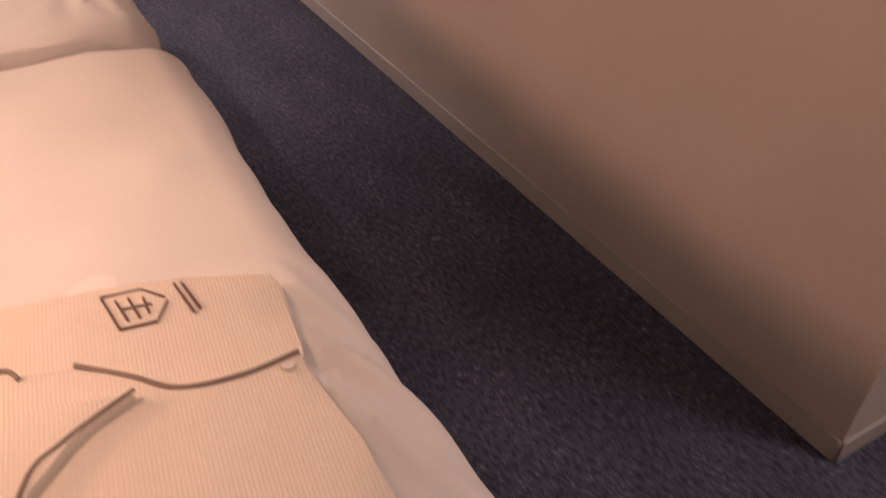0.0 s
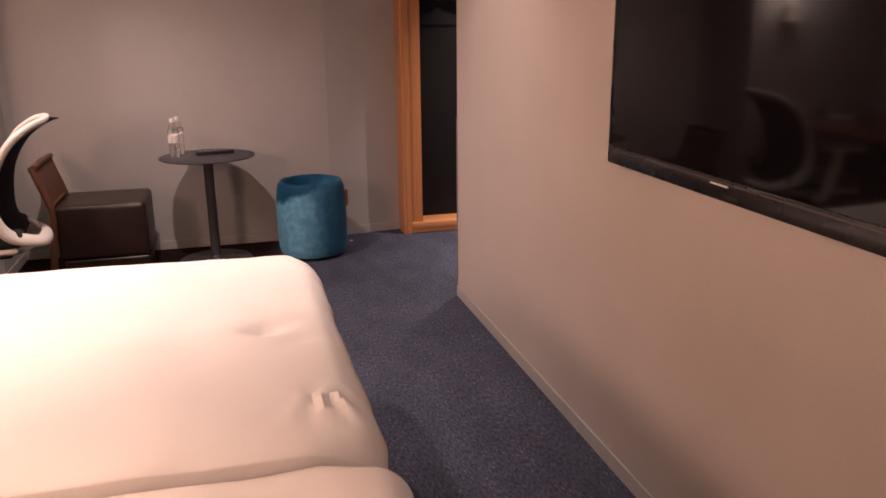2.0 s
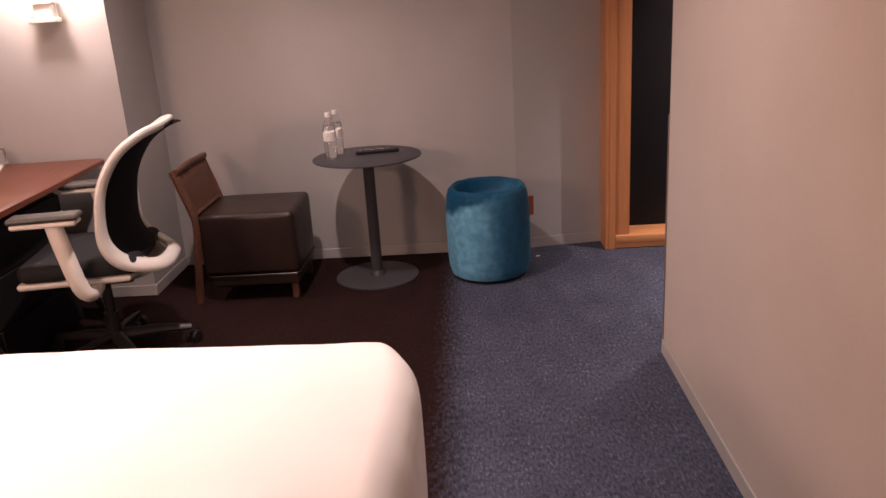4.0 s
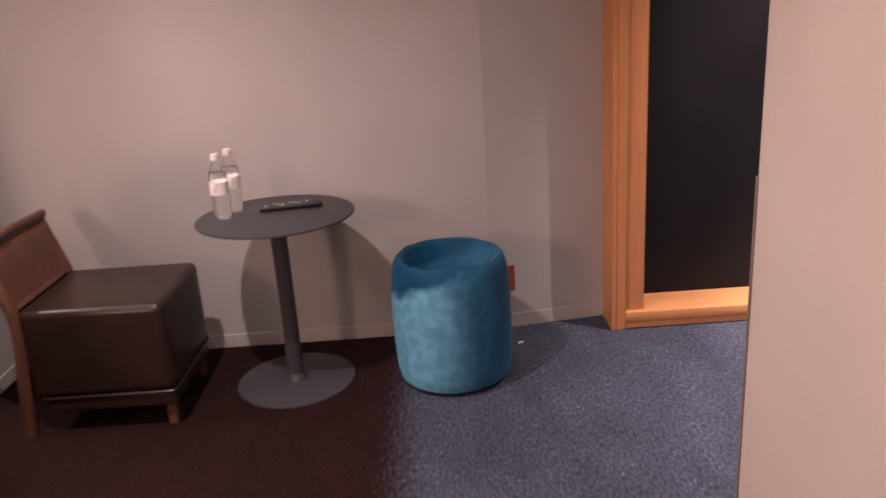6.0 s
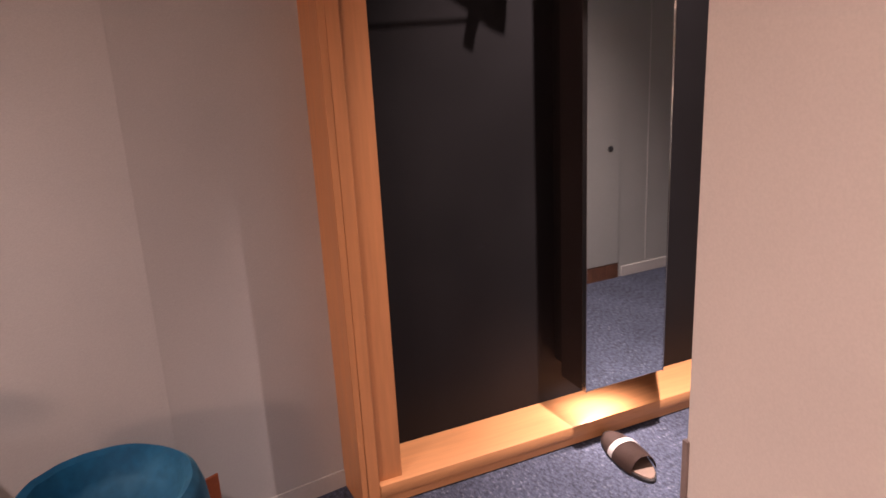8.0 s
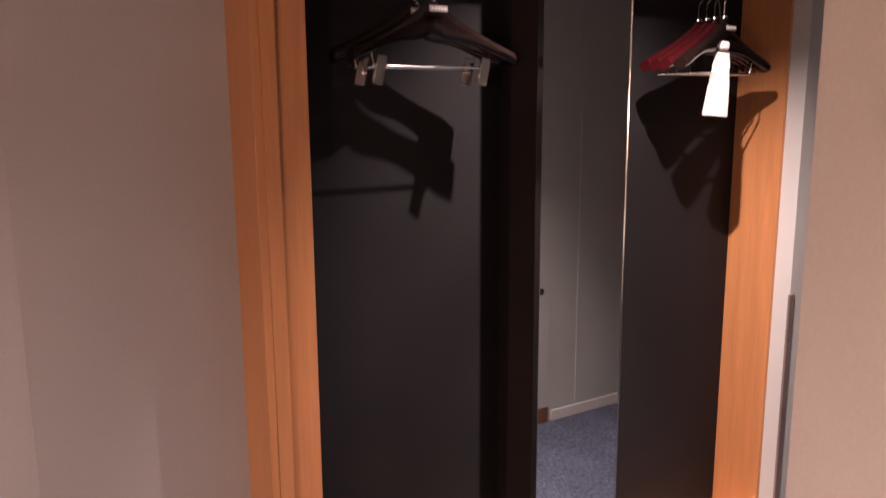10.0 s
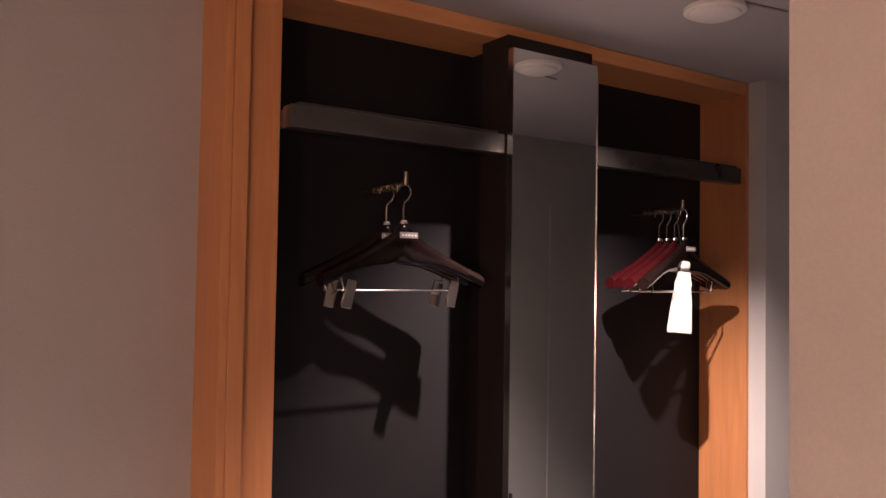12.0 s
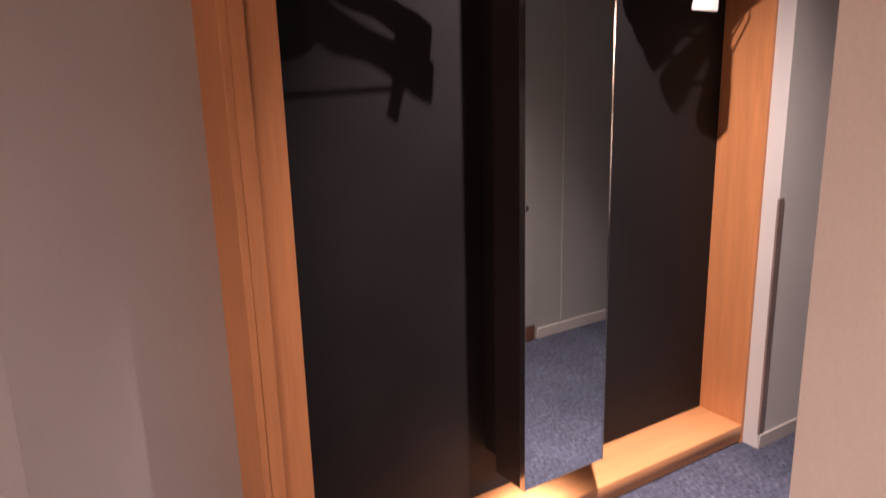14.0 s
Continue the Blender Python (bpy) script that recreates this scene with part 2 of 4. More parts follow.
def woven_leaves(m):
    """Sparse satin leaves woven into the linen, a little lighter than the ground."""
    nt = m.node_tree
    b = nt.nodes["Principled BSDF"]
    tc = nt.nodes.new("ShaderNodeTexCoord")
    mp = nt.nodes.new("ShaderNodeMapping")
    mp.inputs["Scale"].default_value = (4.6, 6.4, 1.0)
    mp.inputs["Rotation"].default_value = (0, 0, radians(24))
    nt.links.new(tc.outputs["Object"], mp.inputs["Vector"])
    vo = nt.nodes.new("ShaderNodeTexVoronoi")
    vo.voronoi_dimensions = "2D"
    vo.inputs["Scale"].default_value = 1.0
    nt.links.new(mp.outputs["Vector"], vo.inputs["Vector"])
    r = nt.nodes.new("ShaderNodeMapRange")
    r.interpolation_type = "SMOOTHSTEP"
    r.inputs["From Min"].default_value, r.inputs["From Max"].default_value = 0.135, 0.115
    nt.links.new(vo.outputs["Distance"], r.inputs["Value"])
    some = nt.nodes.new("ShaderNodeMapRange")
    some.inputs["From Min"].default_value, some.inputs["From Max"].default_value = 0.55, 0.62
    some.inputs["To Max"].default_value = 0.6
    nt.links.new(vo.outputs["Color"], some.inputs["Value"])
    both = nt.nodes.new("ShaderNodeMath")
    both.operation = "MULTIPLY"
    nt.links.new(r.outputs["Result"], both.inputs[0])
    nt.links.new(some.outputs["Result"], both.inputs[1])
    mix = nt.nodes.new("ShaderNodeMix")
    mix.data_type = "RGBA"
    nt.links.new(both.outputs["Value"], mix.inputs[0])
    nt.links.new(b.inputs["Base Color"].links[0].from_socket, mix.inputs[6])
    mix.inputs[7].default_value = (0.90, 0.885, 0.86, 1)
    nt.links.new(mix.outputs[2], b.inputs["Base Color"])


LINEN_LEAF = LINEN.copy()
LINEN_LEAF.name = "white_bed_linen_with_woven_leaves"
woven_leaves(LINEN_LEAF)


def nap_and_highlight(m):
    """Pile stroked the other way below a slanting line, with a highlight painted on its left front."""
    nt = m.node_tree
    b = nt.nodes["Principled BSDF"]
    tc = nt.nodes.new("ShaderNodeTexCoord")
    nz = nt.nodes.new("ShaderNodeTexNoise")
    nz.inputs["Scale"].default_value, nz.inputs["Detail"].default_value = 13.0, 4.0
    nt.links.new(tc.outputs["Object"], nz.inputs["Vector"])

    def along(axis, offset, wobble, lo, hi, least=0.0):
        dot = nt.nodes.new("ShaderNodeVectorMath")
        dot.operation = "DOT_PRODUCT"
        dot.inputs[1].default_value = axis
        nt.links.new(tc.outputs["Object"], dot.inputs[0])
        add = nt.nodes.new("ShaderNodeMath")
        add.operation = "MULTIPLY_ADD"
        nt.links.new(nz.outputs["Fac"], add.inputs[0])
        add.inputs[1].default_value = wobble
        nt.links.new(dot.outputs["Value"], add.inputs[2])
        r = nt.nodes.new("ShaderNodeMapRange")
        r.interpolation_type = "SMOOTHSTEP"
        r.inputs["To Min"].default_value = least
        r.inputs["From Min"].default_value, r.inputs["From Max"].default_value = offset + wobble / 2 - lo, offset + wobble / 2 + hi
        nt.links.new(add.outputs["Value"], r.inputs["Value"])
        return r.outputs["Result"]

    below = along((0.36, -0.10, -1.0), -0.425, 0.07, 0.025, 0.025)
    # highlight put into the colour: bright at left front, dim towards the right
    left_highlight = along((-0.85, -0.53, 0.0), 0.125, 0.12, 0.09, 0.09, 0.14)
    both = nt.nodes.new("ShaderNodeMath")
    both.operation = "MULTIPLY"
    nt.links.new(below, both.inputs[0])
    nt.links.new(left_highlight, both.inputs[1])
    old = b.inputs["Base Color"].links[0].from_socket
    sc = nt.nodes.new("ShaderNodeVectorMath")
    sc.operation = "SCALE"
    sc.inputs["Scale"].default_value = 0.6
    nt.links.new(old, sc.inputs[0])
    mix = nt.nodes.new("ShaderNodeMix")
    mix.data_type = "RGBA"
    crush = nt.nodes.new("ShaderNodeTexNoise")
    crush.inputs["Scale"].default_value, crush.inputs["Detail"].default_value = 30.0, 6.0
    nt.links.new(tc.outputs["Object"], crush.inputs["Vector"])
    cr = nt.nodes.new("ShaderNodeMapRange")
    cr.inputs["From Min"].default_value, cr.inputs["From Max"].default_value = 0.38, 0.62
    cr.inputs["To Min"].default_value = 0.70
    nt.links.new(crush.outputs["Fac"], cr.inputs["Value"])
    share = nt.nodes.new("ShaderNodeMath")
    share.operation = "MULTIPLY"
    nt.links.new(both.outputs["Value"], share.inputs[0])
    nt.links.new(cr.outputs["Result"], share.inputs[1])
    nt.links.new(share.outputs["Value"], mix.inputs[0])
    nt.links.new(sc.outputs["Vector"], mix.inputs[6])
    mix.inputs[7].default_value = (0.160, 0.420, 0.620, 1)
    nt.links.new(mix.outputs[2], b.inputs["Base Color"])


nap_and_highlight(VELVET)
VELVET.node_tree.nodes["Principled BSDF"].inputs["Sheen Tint"].default_value = (0.25, 0.72, 0.95, 1)
VELVET.node_tree.nodes["Principled BSDF"].inputs["Sheen Roughness"].default_value = 0.35


# ---- mesh helpers ----
def finish(bm, name, mat, smooth=True):
    me = bpy.data.meshes.new(name)
    bmesh.ops.recalc_face_normals(bm, faces=bm.faces)
    bm.to_mesh(me)
    bm.free()
    me.materials.append(mat)
    if smooth:
        me.polygons.foreach_set("use_smooth", [True] * len(me.polygons))
        me.set_sharp_from_angle(angle=radians(38))
    return me


def part(name, bm, mat, parent, label=""):
    ob = new(name, finish(bm, name, mat))
    ob.parent = parent
    if label:
        ob["label"] = label
    return ob


def solid(name, bm, mat, label, category, kind="", group="", place=(0, 0, 0), rz=0.0):
    ob = new(name, finish(bm, name, mat))
    ob.matrix_world = pose(*place, 0, 0, rz)
    return tagged(ob, label, category, group, kind)


def thing(name, place, label, category, rz=0.0, group="", kind=""):
    ob = new(name)
    ob.empty_display_size = 0.1
    ob.matrix_world = pose(*place, 0, 0, rz)
    return tagged(ob, label, category, group, kind)


def add_box(bm, x0, x1, y0, y1, z0, z1, bevel=0.0, seg=2):
    made = bmesh.ops.create_cube(bm, size=1.0)["verts"]
    for v in made:
        v.co = Vector(((x0 + x1) / 2 + v.co.x * (x1 - x0), (y0 + y1) / 2 + v.co.y * (y1 - y0), (z0 + z1) / 2 + v.co.z * (z1 - z0)))
    if bevel:
        edges = {e for v in made for e in v.link_edges}
        bmesh.ops.bevel(bm, geom=list(edges), offset=bevel, segments=seg, affect="EDGES", profile=0.5)
    return bm


def box(x0, x1, y0, y1, z0, z1, bevel=0.0, seg=2):
    return add_box(bmesh.new(), x0, x1, y0, y1, z0, z1, bevel, seg)


def add_lathe(bm, profile, segs=32, centre=(0, 0), closed=False):
    """Turns (radius, height) pairs round the upright axis."""
    rings = []
    for r, z in profile:
        if r < 1e-5:
            rings.append([bm.verts.new((centre[0], centre[1], z))])
        else:
            rings.append([bm.verts.new((centre[0] + r * math.cos(2 * math.pi * k / segs), centre[1] + r * math.sin(2 * math.pi * k / segs), z)) for k in range(segs)])
    pairs = list(zip(rings, rings[1:])) + ([(rings[-1], rings[0])] if closed else [])
    for a, b in pairs:
        for k in range(segs):
            n = (k + 1) % segs
            if len(a) == 1 and len(b) > 1:
                bm.faces.new((a[0], b[k], b[n]))
            elif len(b) == 1 and len(a) > 1:
                bm.faces.new((a[k], b[0], a[n]))
            elif len(a) > 1:
                bm.faces.new((a[k], b[k], b[n], a[n]))
    return bm


def lathe(profile, segs=32, closed=False):
    return add_lathe(bmesh.new(), profile, segs, (0, 0), closed)


def add_tube(bm, points, radius, segs=10, loop=False, flat=1.0):
    """A round bar swept along points; radius may be one number or one a point; flat squeezes it."""
    pts = [Vector(p) for p in points]
    n = len(pts)
    radii = radius if isinstance(radius, (list, tuple)) else [radius] * n
    rings, ref = [], None
    for i, p in enumerate(pts):
        a = pts[(i - 1) % n] if (loop or i) else p
        b = pts[(i + 1) % n] if (loop or i < n - 1) else p
        d = (b - a).normalized()
        if ref is None:
            ref = d.orthogonal().normalized()
        ref = (ref - d * ref.dot(d)).normalized()
        side = d.cross(ref)
        rings.append([bm.verts.new(p + radii[i] * (math.cos(2 * math.pi * k / segs) * ref + flat * math.sin(2 * math.pi * k / segs) * side)) for k in range(segs)])
    for i in range(n if loop else n - 1):
        a, b = rings[i], rings[(i + 1) % n]
        for k in range(segs):
            bm.faces.new((a[k], a[(k + 1) % segs], b[(k + 1) % segs], b[k]))
    if not loop:
        bm.faces.new(rings[0])
        bm.faces.new(rings[-1])
    return bm


def tube(points, radius, segs=10, loop=False, flat=1.0):
    return add_tube(bmesh.new(), points, radius, segs, loop, flat)


def spline(points, steps=6, loop=False):
    """Catmull-Rom through the points."""
    p = [Vector(q) for q in points]
    n = len(p)
    out = []
    for i in range(n if loop else n - 1):
        a, b, c, d = (p[(i - 1) % n], p[i], p[(i + 1) % n], p[(i + 2) % n]) if loop else (p[max(i - 1, 0)], p[i], p[i + 1], p[min(i + 2, n - 1)])
        for k in range(steps):
            t = k / steps
            out.append(0.5 * (2 * b + (c - a) * t + (2 * a - 5 * b + 4 * c - d) * t * t + (3 * b - a - 3 * c + d) * t ** 3))
    if not loop:
        out.append(p[-1])
    return out


def slab(outline, z0, z1, bevel=0.0, seg=2):
    """An outline in plan, given thickness."""
    bm = bmesh.new()
    lo = [bm.verts.new((x, y, z0)) for x, y in outline]
    hi = [bm.verts.new((x, y, z1)) for x, y in outline]
    n = len(outline)
    bm.faces.new(lo[::-1])
    bm.faces.new(hi)
    for k in range(n):
        bm.faces.new((lo[k], lo[(k + 1) % n], hi[(k + 1) % n], hi[k]))
    if bevel:
        rim = [e for e in bm.edges if abs(e.verts[0].co.z - e.verts[1].co.z) < 1e-6]
        bmesh.ops.bevel(bm, geom=rim, offset=bevel, segments=seg, affect="EDGES", profile=0.5)
    return bm


def round_rect(x0, x1, y0, y1, r, k=6):
    out = []
    for cx, cy, a0 in ((x1 - r, y1 - r, 0), (x0 + r, y1 - r, 90), (x0 + r, y0 + r, 180), (x1 - r, y0 + r, 270)):
        out += [(cx + r * math.cos(radians(a0 + 90 * i / k)), cy + r * math.sin(radians(a0 + 90 * i / k))) for i in range(k + 1)]
    return out


def cushion(hx, hy, hz, r, step=0.05, k=5, shift=None):
    """A box with soft round edges on a dense grid; shift(p) may move each point."""
    def ticks(h):
        rr = min(r, h * 0.98)
        edge = [h - rr + rr * math.tan(i / k * math.pi / 4) for i in range(1, k + 1)]
        m = max(1, round(2 * (h - rr) / step))
        return [-e for e in edge[::-1]] + [-(h - rr) + 2 * (h - rr) * i / m for i in range(m + 1)] + edge
    T = [ticks(hx), ticks(hy), ticks(hz)]
    H = (hx, hy, hz)
    bm, seen = bmesh.new(), {}

    def vert(p):
        key = tuple(round(c, 5) for c in p)
        if key not in seen:
            q = Vector([max(-(h - min(r, h * 0.98)), min(h - min(r, h * 0.98), c)) for c, h in zip(p, H)])
            d = Vector(p) - q
            w = Vector([c / min(r, h * 0.98) for c, h in zip(d, H)])
            if w.length > 1e-6:
                w.normalize()
            co = q + Vector([c * min(r, h * 0.98) for c, h in zip(w, H)])
            seen[key] = bm.verts.new(shift(co) if shift else co)
        return seen[key]

    for axis in range(3):
        u, v = (axis + 1) % 3, (axis + 2) % 3
        for s in (-1, 1):
            for i in range(len(T[u]) - 1):
                for j in range(len(T[v]) - 1):
                    quad = []
                    for a, b in ((i, j), (i + 1, j), (i + 1, j + 1), (i, j + 1)):
                        p = [0, 0, 0]
                        p[axis], p[u], p[v] = s * H[axis], T[u][a], T[v][b]
                        quad.append(vert(p))
                    if len(set(quad)) == 4:
                        bm.faces.new(quad)
    return bm


def moved(bm, x=0, y=0, z=0, rx=0, ry=0, rz=0):
    bmesh.ops.transform(bm, matrix=pose(x, y, z, rx, ry, rz), verts=bm.verts)
    return bm


# ---- structure ----
XT, YT, YN = 1.219, 3.42, -0.165        # television wall: face, far end, near end
YB1, YB2, XC = 4.848, 4.906, 0.742      # back wall, its set-back part, where it steps
YF, YK = 4.768, 4.945                   # wardrobe front and back panel
XL, XR = 1.222, 3.075                   # wardrobe sides
YP, XG = 4.685, 3.09                    # passage wall beyond the wardrobe, and its corner
YC = 3.335                              # passage wall opposite the wardrobe


def structure(name, bm, mat, label, category="wall"):
    return solid(name, bm, mat, label, category, "structure")


structure("floor", box(-2.5, 5.1, -2.0, 5.2, -0.05, 0.0), CARPET, "short pile carpet, flecked navy blue fading into dark red-brown", "floor")
structure("ceiling", box(-2.5, 5.2, -2.1, 5.2, CEIL, CEIL + 0.1), CEILING, "pale grey painted flat ceiling", "ceiling")
structure("wall_back", box(-2.4, XC, YB1, 5.15, 0, CEIL), WALL, "grey textured wallpaper wall behind the side table")
structure("wall_back_recess", slab([(XC, YB1 + 0.0005), (XL + 0.01, YB2 + 0.018), (XL + 0.01, 5.15), (XC, 5.15)], 0, CEIL), WALL, "grey wallpaper wall set back beside the wardrobe")
structure("wall_wardrobe", box(XL + 0.01, XG, 5.0, 5.15, 0, CEIL), WALL, "plain wall hidden behind the wardrobe")
structure("wall_passage", box(XG, 5.1, YP, 5.15, 0, CEIL), WALL_PASSAGE, "pale wall of the passage beyond the wardrobe")
structure("wall_passage_end", box(5.0, 5.1, YC, YP, 0, CEIL), WALL, "grey end wall of the passage")
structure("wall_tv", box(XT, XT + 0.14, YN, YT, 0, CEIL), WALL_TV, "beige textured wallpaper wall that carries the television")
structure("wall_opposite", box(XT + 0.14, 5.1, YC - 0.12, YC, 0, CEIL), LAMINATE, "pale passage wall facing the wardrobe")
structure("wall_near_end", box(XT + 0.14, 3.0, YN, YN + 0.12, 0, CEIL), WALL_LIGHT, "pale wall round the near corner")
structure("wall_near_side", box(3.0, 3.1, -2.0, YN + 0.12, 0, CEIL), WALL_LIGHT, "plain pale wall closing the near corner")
structure("wall_near", box(-2.4, 3.1, -2.1, -2.0, 0, CEIL), WALL, "plain grey wall behind the beds")
structure("wall_head", box(-2.5, -1.86, -2.0, 2.62, 0, CEIL), WALL, "grey wall at the heads of the beds")
structure("wall_left", box(-2.5, -2.3, 2.62, 4.37, 0, CEIL), WALL, "grey wall beside the desk")
structure("wall_column", box(-2.4, -1.195, 4.37, YB1, 0, CEIL), WALL, "grey wallpaper column beside the desk")


def baseboard(x0, x1, y0, y1, label="low painted baseboard along the wall"):
    structure("baseboard", box(x0, x1, y0, y1, 0, 0.058, 0.002, 1), SKIRT, label, "baseboard")


baseboard(XT - 0.007, XT - 0.0005, YN, YT)
baseboard(-1.188, XC - 0.001, YB1 - 0.007, YB1 - 0.0005)
structure("baseboard", slab([(XC, YB1 - 0.003), (XL, YB2 + 0.010), (XL, YB2 + 0.0165), (XC, YB1 + 0.0035)], 0, 0.058), SKIRT, "low painted baseboard along the wall", "baseboard")
baseboard(-1.1945, -1.188, 4.37, YB1 - 0.007)
baseboard(-2.3, -1.188, 4.363, 4.3695)
baseboard(XG - 0.0005, 5.0, YP - 0.007, YP - 0.0005)
baseboard(3.14, 5.0, YC + 0.0005, YC + 0.008)
baseboard(XT + 0.0005, 3.0, YN - 0.007, YN - 0.0005)


def corner_guard(name, x, y, sx, sy, top):
    bm = slab([(x - 0.004 * sx, y - 0.004 * sy), (x + 0.022 * sx, y - 0.004 * sy), (x + 0.022 * sx, y - 0.0006 * sy), (x - 0.0006 * sx, y - 0.0006 * sy),
               (x - 0.0006 * sx, y + 0.004 * sy), (x - 0.004 * sx, y + 0.004 * sy)], 0.06, top)
    structure(name, bm, GUARD, "slim brown metal guard strip on the wall corner", "corner guard")


corner_guard("trim_corner_guard", XT, YT, 1, -1, 0.95)
corner_guard("trim_corner_guard", XG, YP, 1, 1, 0.955)

structure("trim_panel_joint", box(3.300, 3.304, YC + 0.0005, YC + 0.004, 0.07, 2.12), SKIRT, "thin upright joint strip on the passage wall", "trim")
door = structure("door_1", box(2.05, 3.12, YC + 0.001, YC + 0.007, 0.085, 2.12), LAMINATE, "flush pale sliding door with a round pull", "door")
part("door_pull", moved(lathe([(0, 0.003), (0.010, 0.003), (0.014, 0.005), (0.016, 0.003), (0.016, 0.0), (0, 0.0)], 24), 3.06, YC + 0.007, 0.70, -90), BLACK_PLASTIC, door, "round black recessed pull")
part("kick_strip", box(2.05, 3.12, YC + 0.001, YC + 0.005, 0.0, 0.08), CHAIR_WOOD, door, "dark brown strip under the door")


# ---- ceiling lamps ----
def downlight(name, x, y, r=0.075):
    ob = thing(name, (x, y, CEIL), "round white ceiling downlight with a slim trim ring", "ceiling light")
    part("trim_ring", lathe([(r, 0), (r, -0.006), (r - 0.006, -0.010), (r - 0.016, -0.008), (r - 0.018, -0.002), (r - 0.018, 0)], 40), WHITE_PLASTIC, ob)
    part("lens", lathe([(0, -0.004), (r - 0.019, -0.004), (r - 0.019, 0)], 40), LENS, ob, "frosted pale lens")
    return ob


detector = thing("smoke_detector", (2.352, 4.338, CEIL), "flat round off-white detector on the passage ceiling", "smoke detector")
part("base", lathe([(0, 0), (0.078, 0), (0.078, -0.010), (0.072, -0.014), (0, -0.014)], 40), WHITE_PLASTIC, detector)
part("dome", lathe([(0, -0.024), (0.050, -0.024), (0.062, -0.019), (0.064, -0.0142), (0, -0.0142)], 40), WHITE_PLASTIC, detector)
slot = [(2.351, 4.272), (2.517, 4.247), (2.516, 4.239), (2.350, 4.264)]
structure("trim_ceiling_slot", slab(slot, CEIL - 0.003, CEIL - 0.0005), GUARD, "thin dark slot line in the passage ceiling", "ceiling slot")
for dx, dy in DOWNLIGHTS:
    downlight("downlight", dx, dy)

# ---- wardrobe ----
ward = thing("wardrobe", (XL, YF, 0), "open wardrobe niche with orange wood frame and black back panels", "wardrobe")
W = XR - XL
D = YK - YF
FR = -0.018                              # face of the frame, forward of the niche
ward_parts = [
    ("side_panel", box(0, 0.020, FR, 0.20, 0, CEIL - 0.001, 0.0015, 1), FRAME_WOOD, ""),
    ("jamb", box(0.0203, 0.058, FR + 0.001, D, 0.0, CEIL - 0.001, 0.002, 1), FRAME_WOOD, "narrow front strip of the frame"),
    ("jamb", box(0.0583, 0.138, 0.004, D, 0.0765, CEIL - 0.001, 0.0015, 1), FRAME_WOOD, "inner board set back behind the front strip"),
    ("jamb", box(W, W + 0.014, FR, D, 0.0, CEIL - 0.001), FRAME_WOOD, ""),
    ("sill", box(0.0585, W - 0.001, FR - 0.002, D, 0.034, 0.0762, 0.003, 2), FRAME_WOOD_X, ""),
    ("plinth", box(0.0585, W - 0.001, FR + 0.004, 0.10, 0.004, 0.0335, 0.002, 1), FRAME_WOOD_X, ""),
    ("top_board", box(0.137, W - 0.001, FR + 0.002, D, CEIL - 0.046, CEIL - 0.002, 0.002, 1), FRAME_WOOD_X, ""),
    ("back_panel", box(0.1365, W - 0.0005, D, D + 0.018, 0.0, CEIL - 0.002), BLACK_PANEL, "matt black back panel"),
]
for n, bm, mat, lab in ward_parts:
    part(n, bm, mat, ward, lab)
MX0, MX1, MY, MZ0, MZ1 = 1.969 - XL, 2.281 - XL, 4.681 - YF, 0.232, 2.352
part("divider", box(MX0, MX1, MY + 0.022, 0.052, MZ0, CEIL - 0.047, 0.002, 1), DIVIDER, ward, "black divider box between the two bays")
part("divider_neck", box(MX0 + 0.055, MX1 - 0.055, 0.0525, D - 0.001, MZ0 + 0.004, CEIL - 0.048), BLACK_PANEL, ward, "black spacer behind the divider")
mir = part("mirror", box(MX0 + 0.003, MX1 - 0.003, MY, MY + 0.018, MZ0 + 0.003, MZ1), MIRROR, ward, "tall narrow frameless mirror")
part("mirror_edge", box(MX0, MX0 + 0.0025, MY - 0.002, MY + 0.020, MZ0, MZ1), CHROME, mir, "thin bright metal edge")
part("mirror_edge", box(MX1 - 0.0025, MX1, MY - 0.002, MY + 0.020, MZ0, MZ1), CHROME, mir, "thin bright metal edge")
part("foot_lamp", moved(lathe([(0, 0.0), (0.030, 0.0), (0.028, -0.009), (0.020, -0.010), (0, -0.010)], 24), 2.10 - XL, 4.785 - YF, MZ0 - 0.0005), WHITE_PLASTIC, ward, "small round lamp under the divider")
for a, b in ((0.1365, MX0 - 0.001), (MX1 + 0.001, W - 0.085)):
    part("hat_rail", box(a, b, -0.058, -0.012, 2.072, 2.124, 0.003, 2), RAIL, ward, "black flat bar across the bay")
    part("rail_bracket", box(a if a < 0.2 else b - 0.03, a + 0.03 if a < 0.2 else b, -0.0118, 0.02, 2.078, 2.118, 0.002, 1), RAIL, ward)
    part("rail_rim", box(a + 0.02, b - 0.02, -0.056, -0.034, 2.1245, 2.131, 0.002, 1), RAIL, ward)


def peg(px):
    bm = tube([(px, D, 1.965), (px, D - 0.06, 1.965), (px, -0.03, 1.972)], 0.006, 10)
    for i in range(6):
        add_tube(bm, [(px, D - 0.05 - 0.024 * i, 1.967), (px, D - 0.058 - 0.024 * i, 1.967)], 0.0095, 10)
    add_tube(bm, [(px, -0.036, 1.966), (px, -0.036, 2.0)], 0.006, 10)
    part("hanger_peg", bm, BRONZE, ward, "ridged metal peg standing out from the panel")


PEG_L, PEG_R = 1.675, 2.715
peg(PEG_L - XL)
peg(PEG_R - XL)


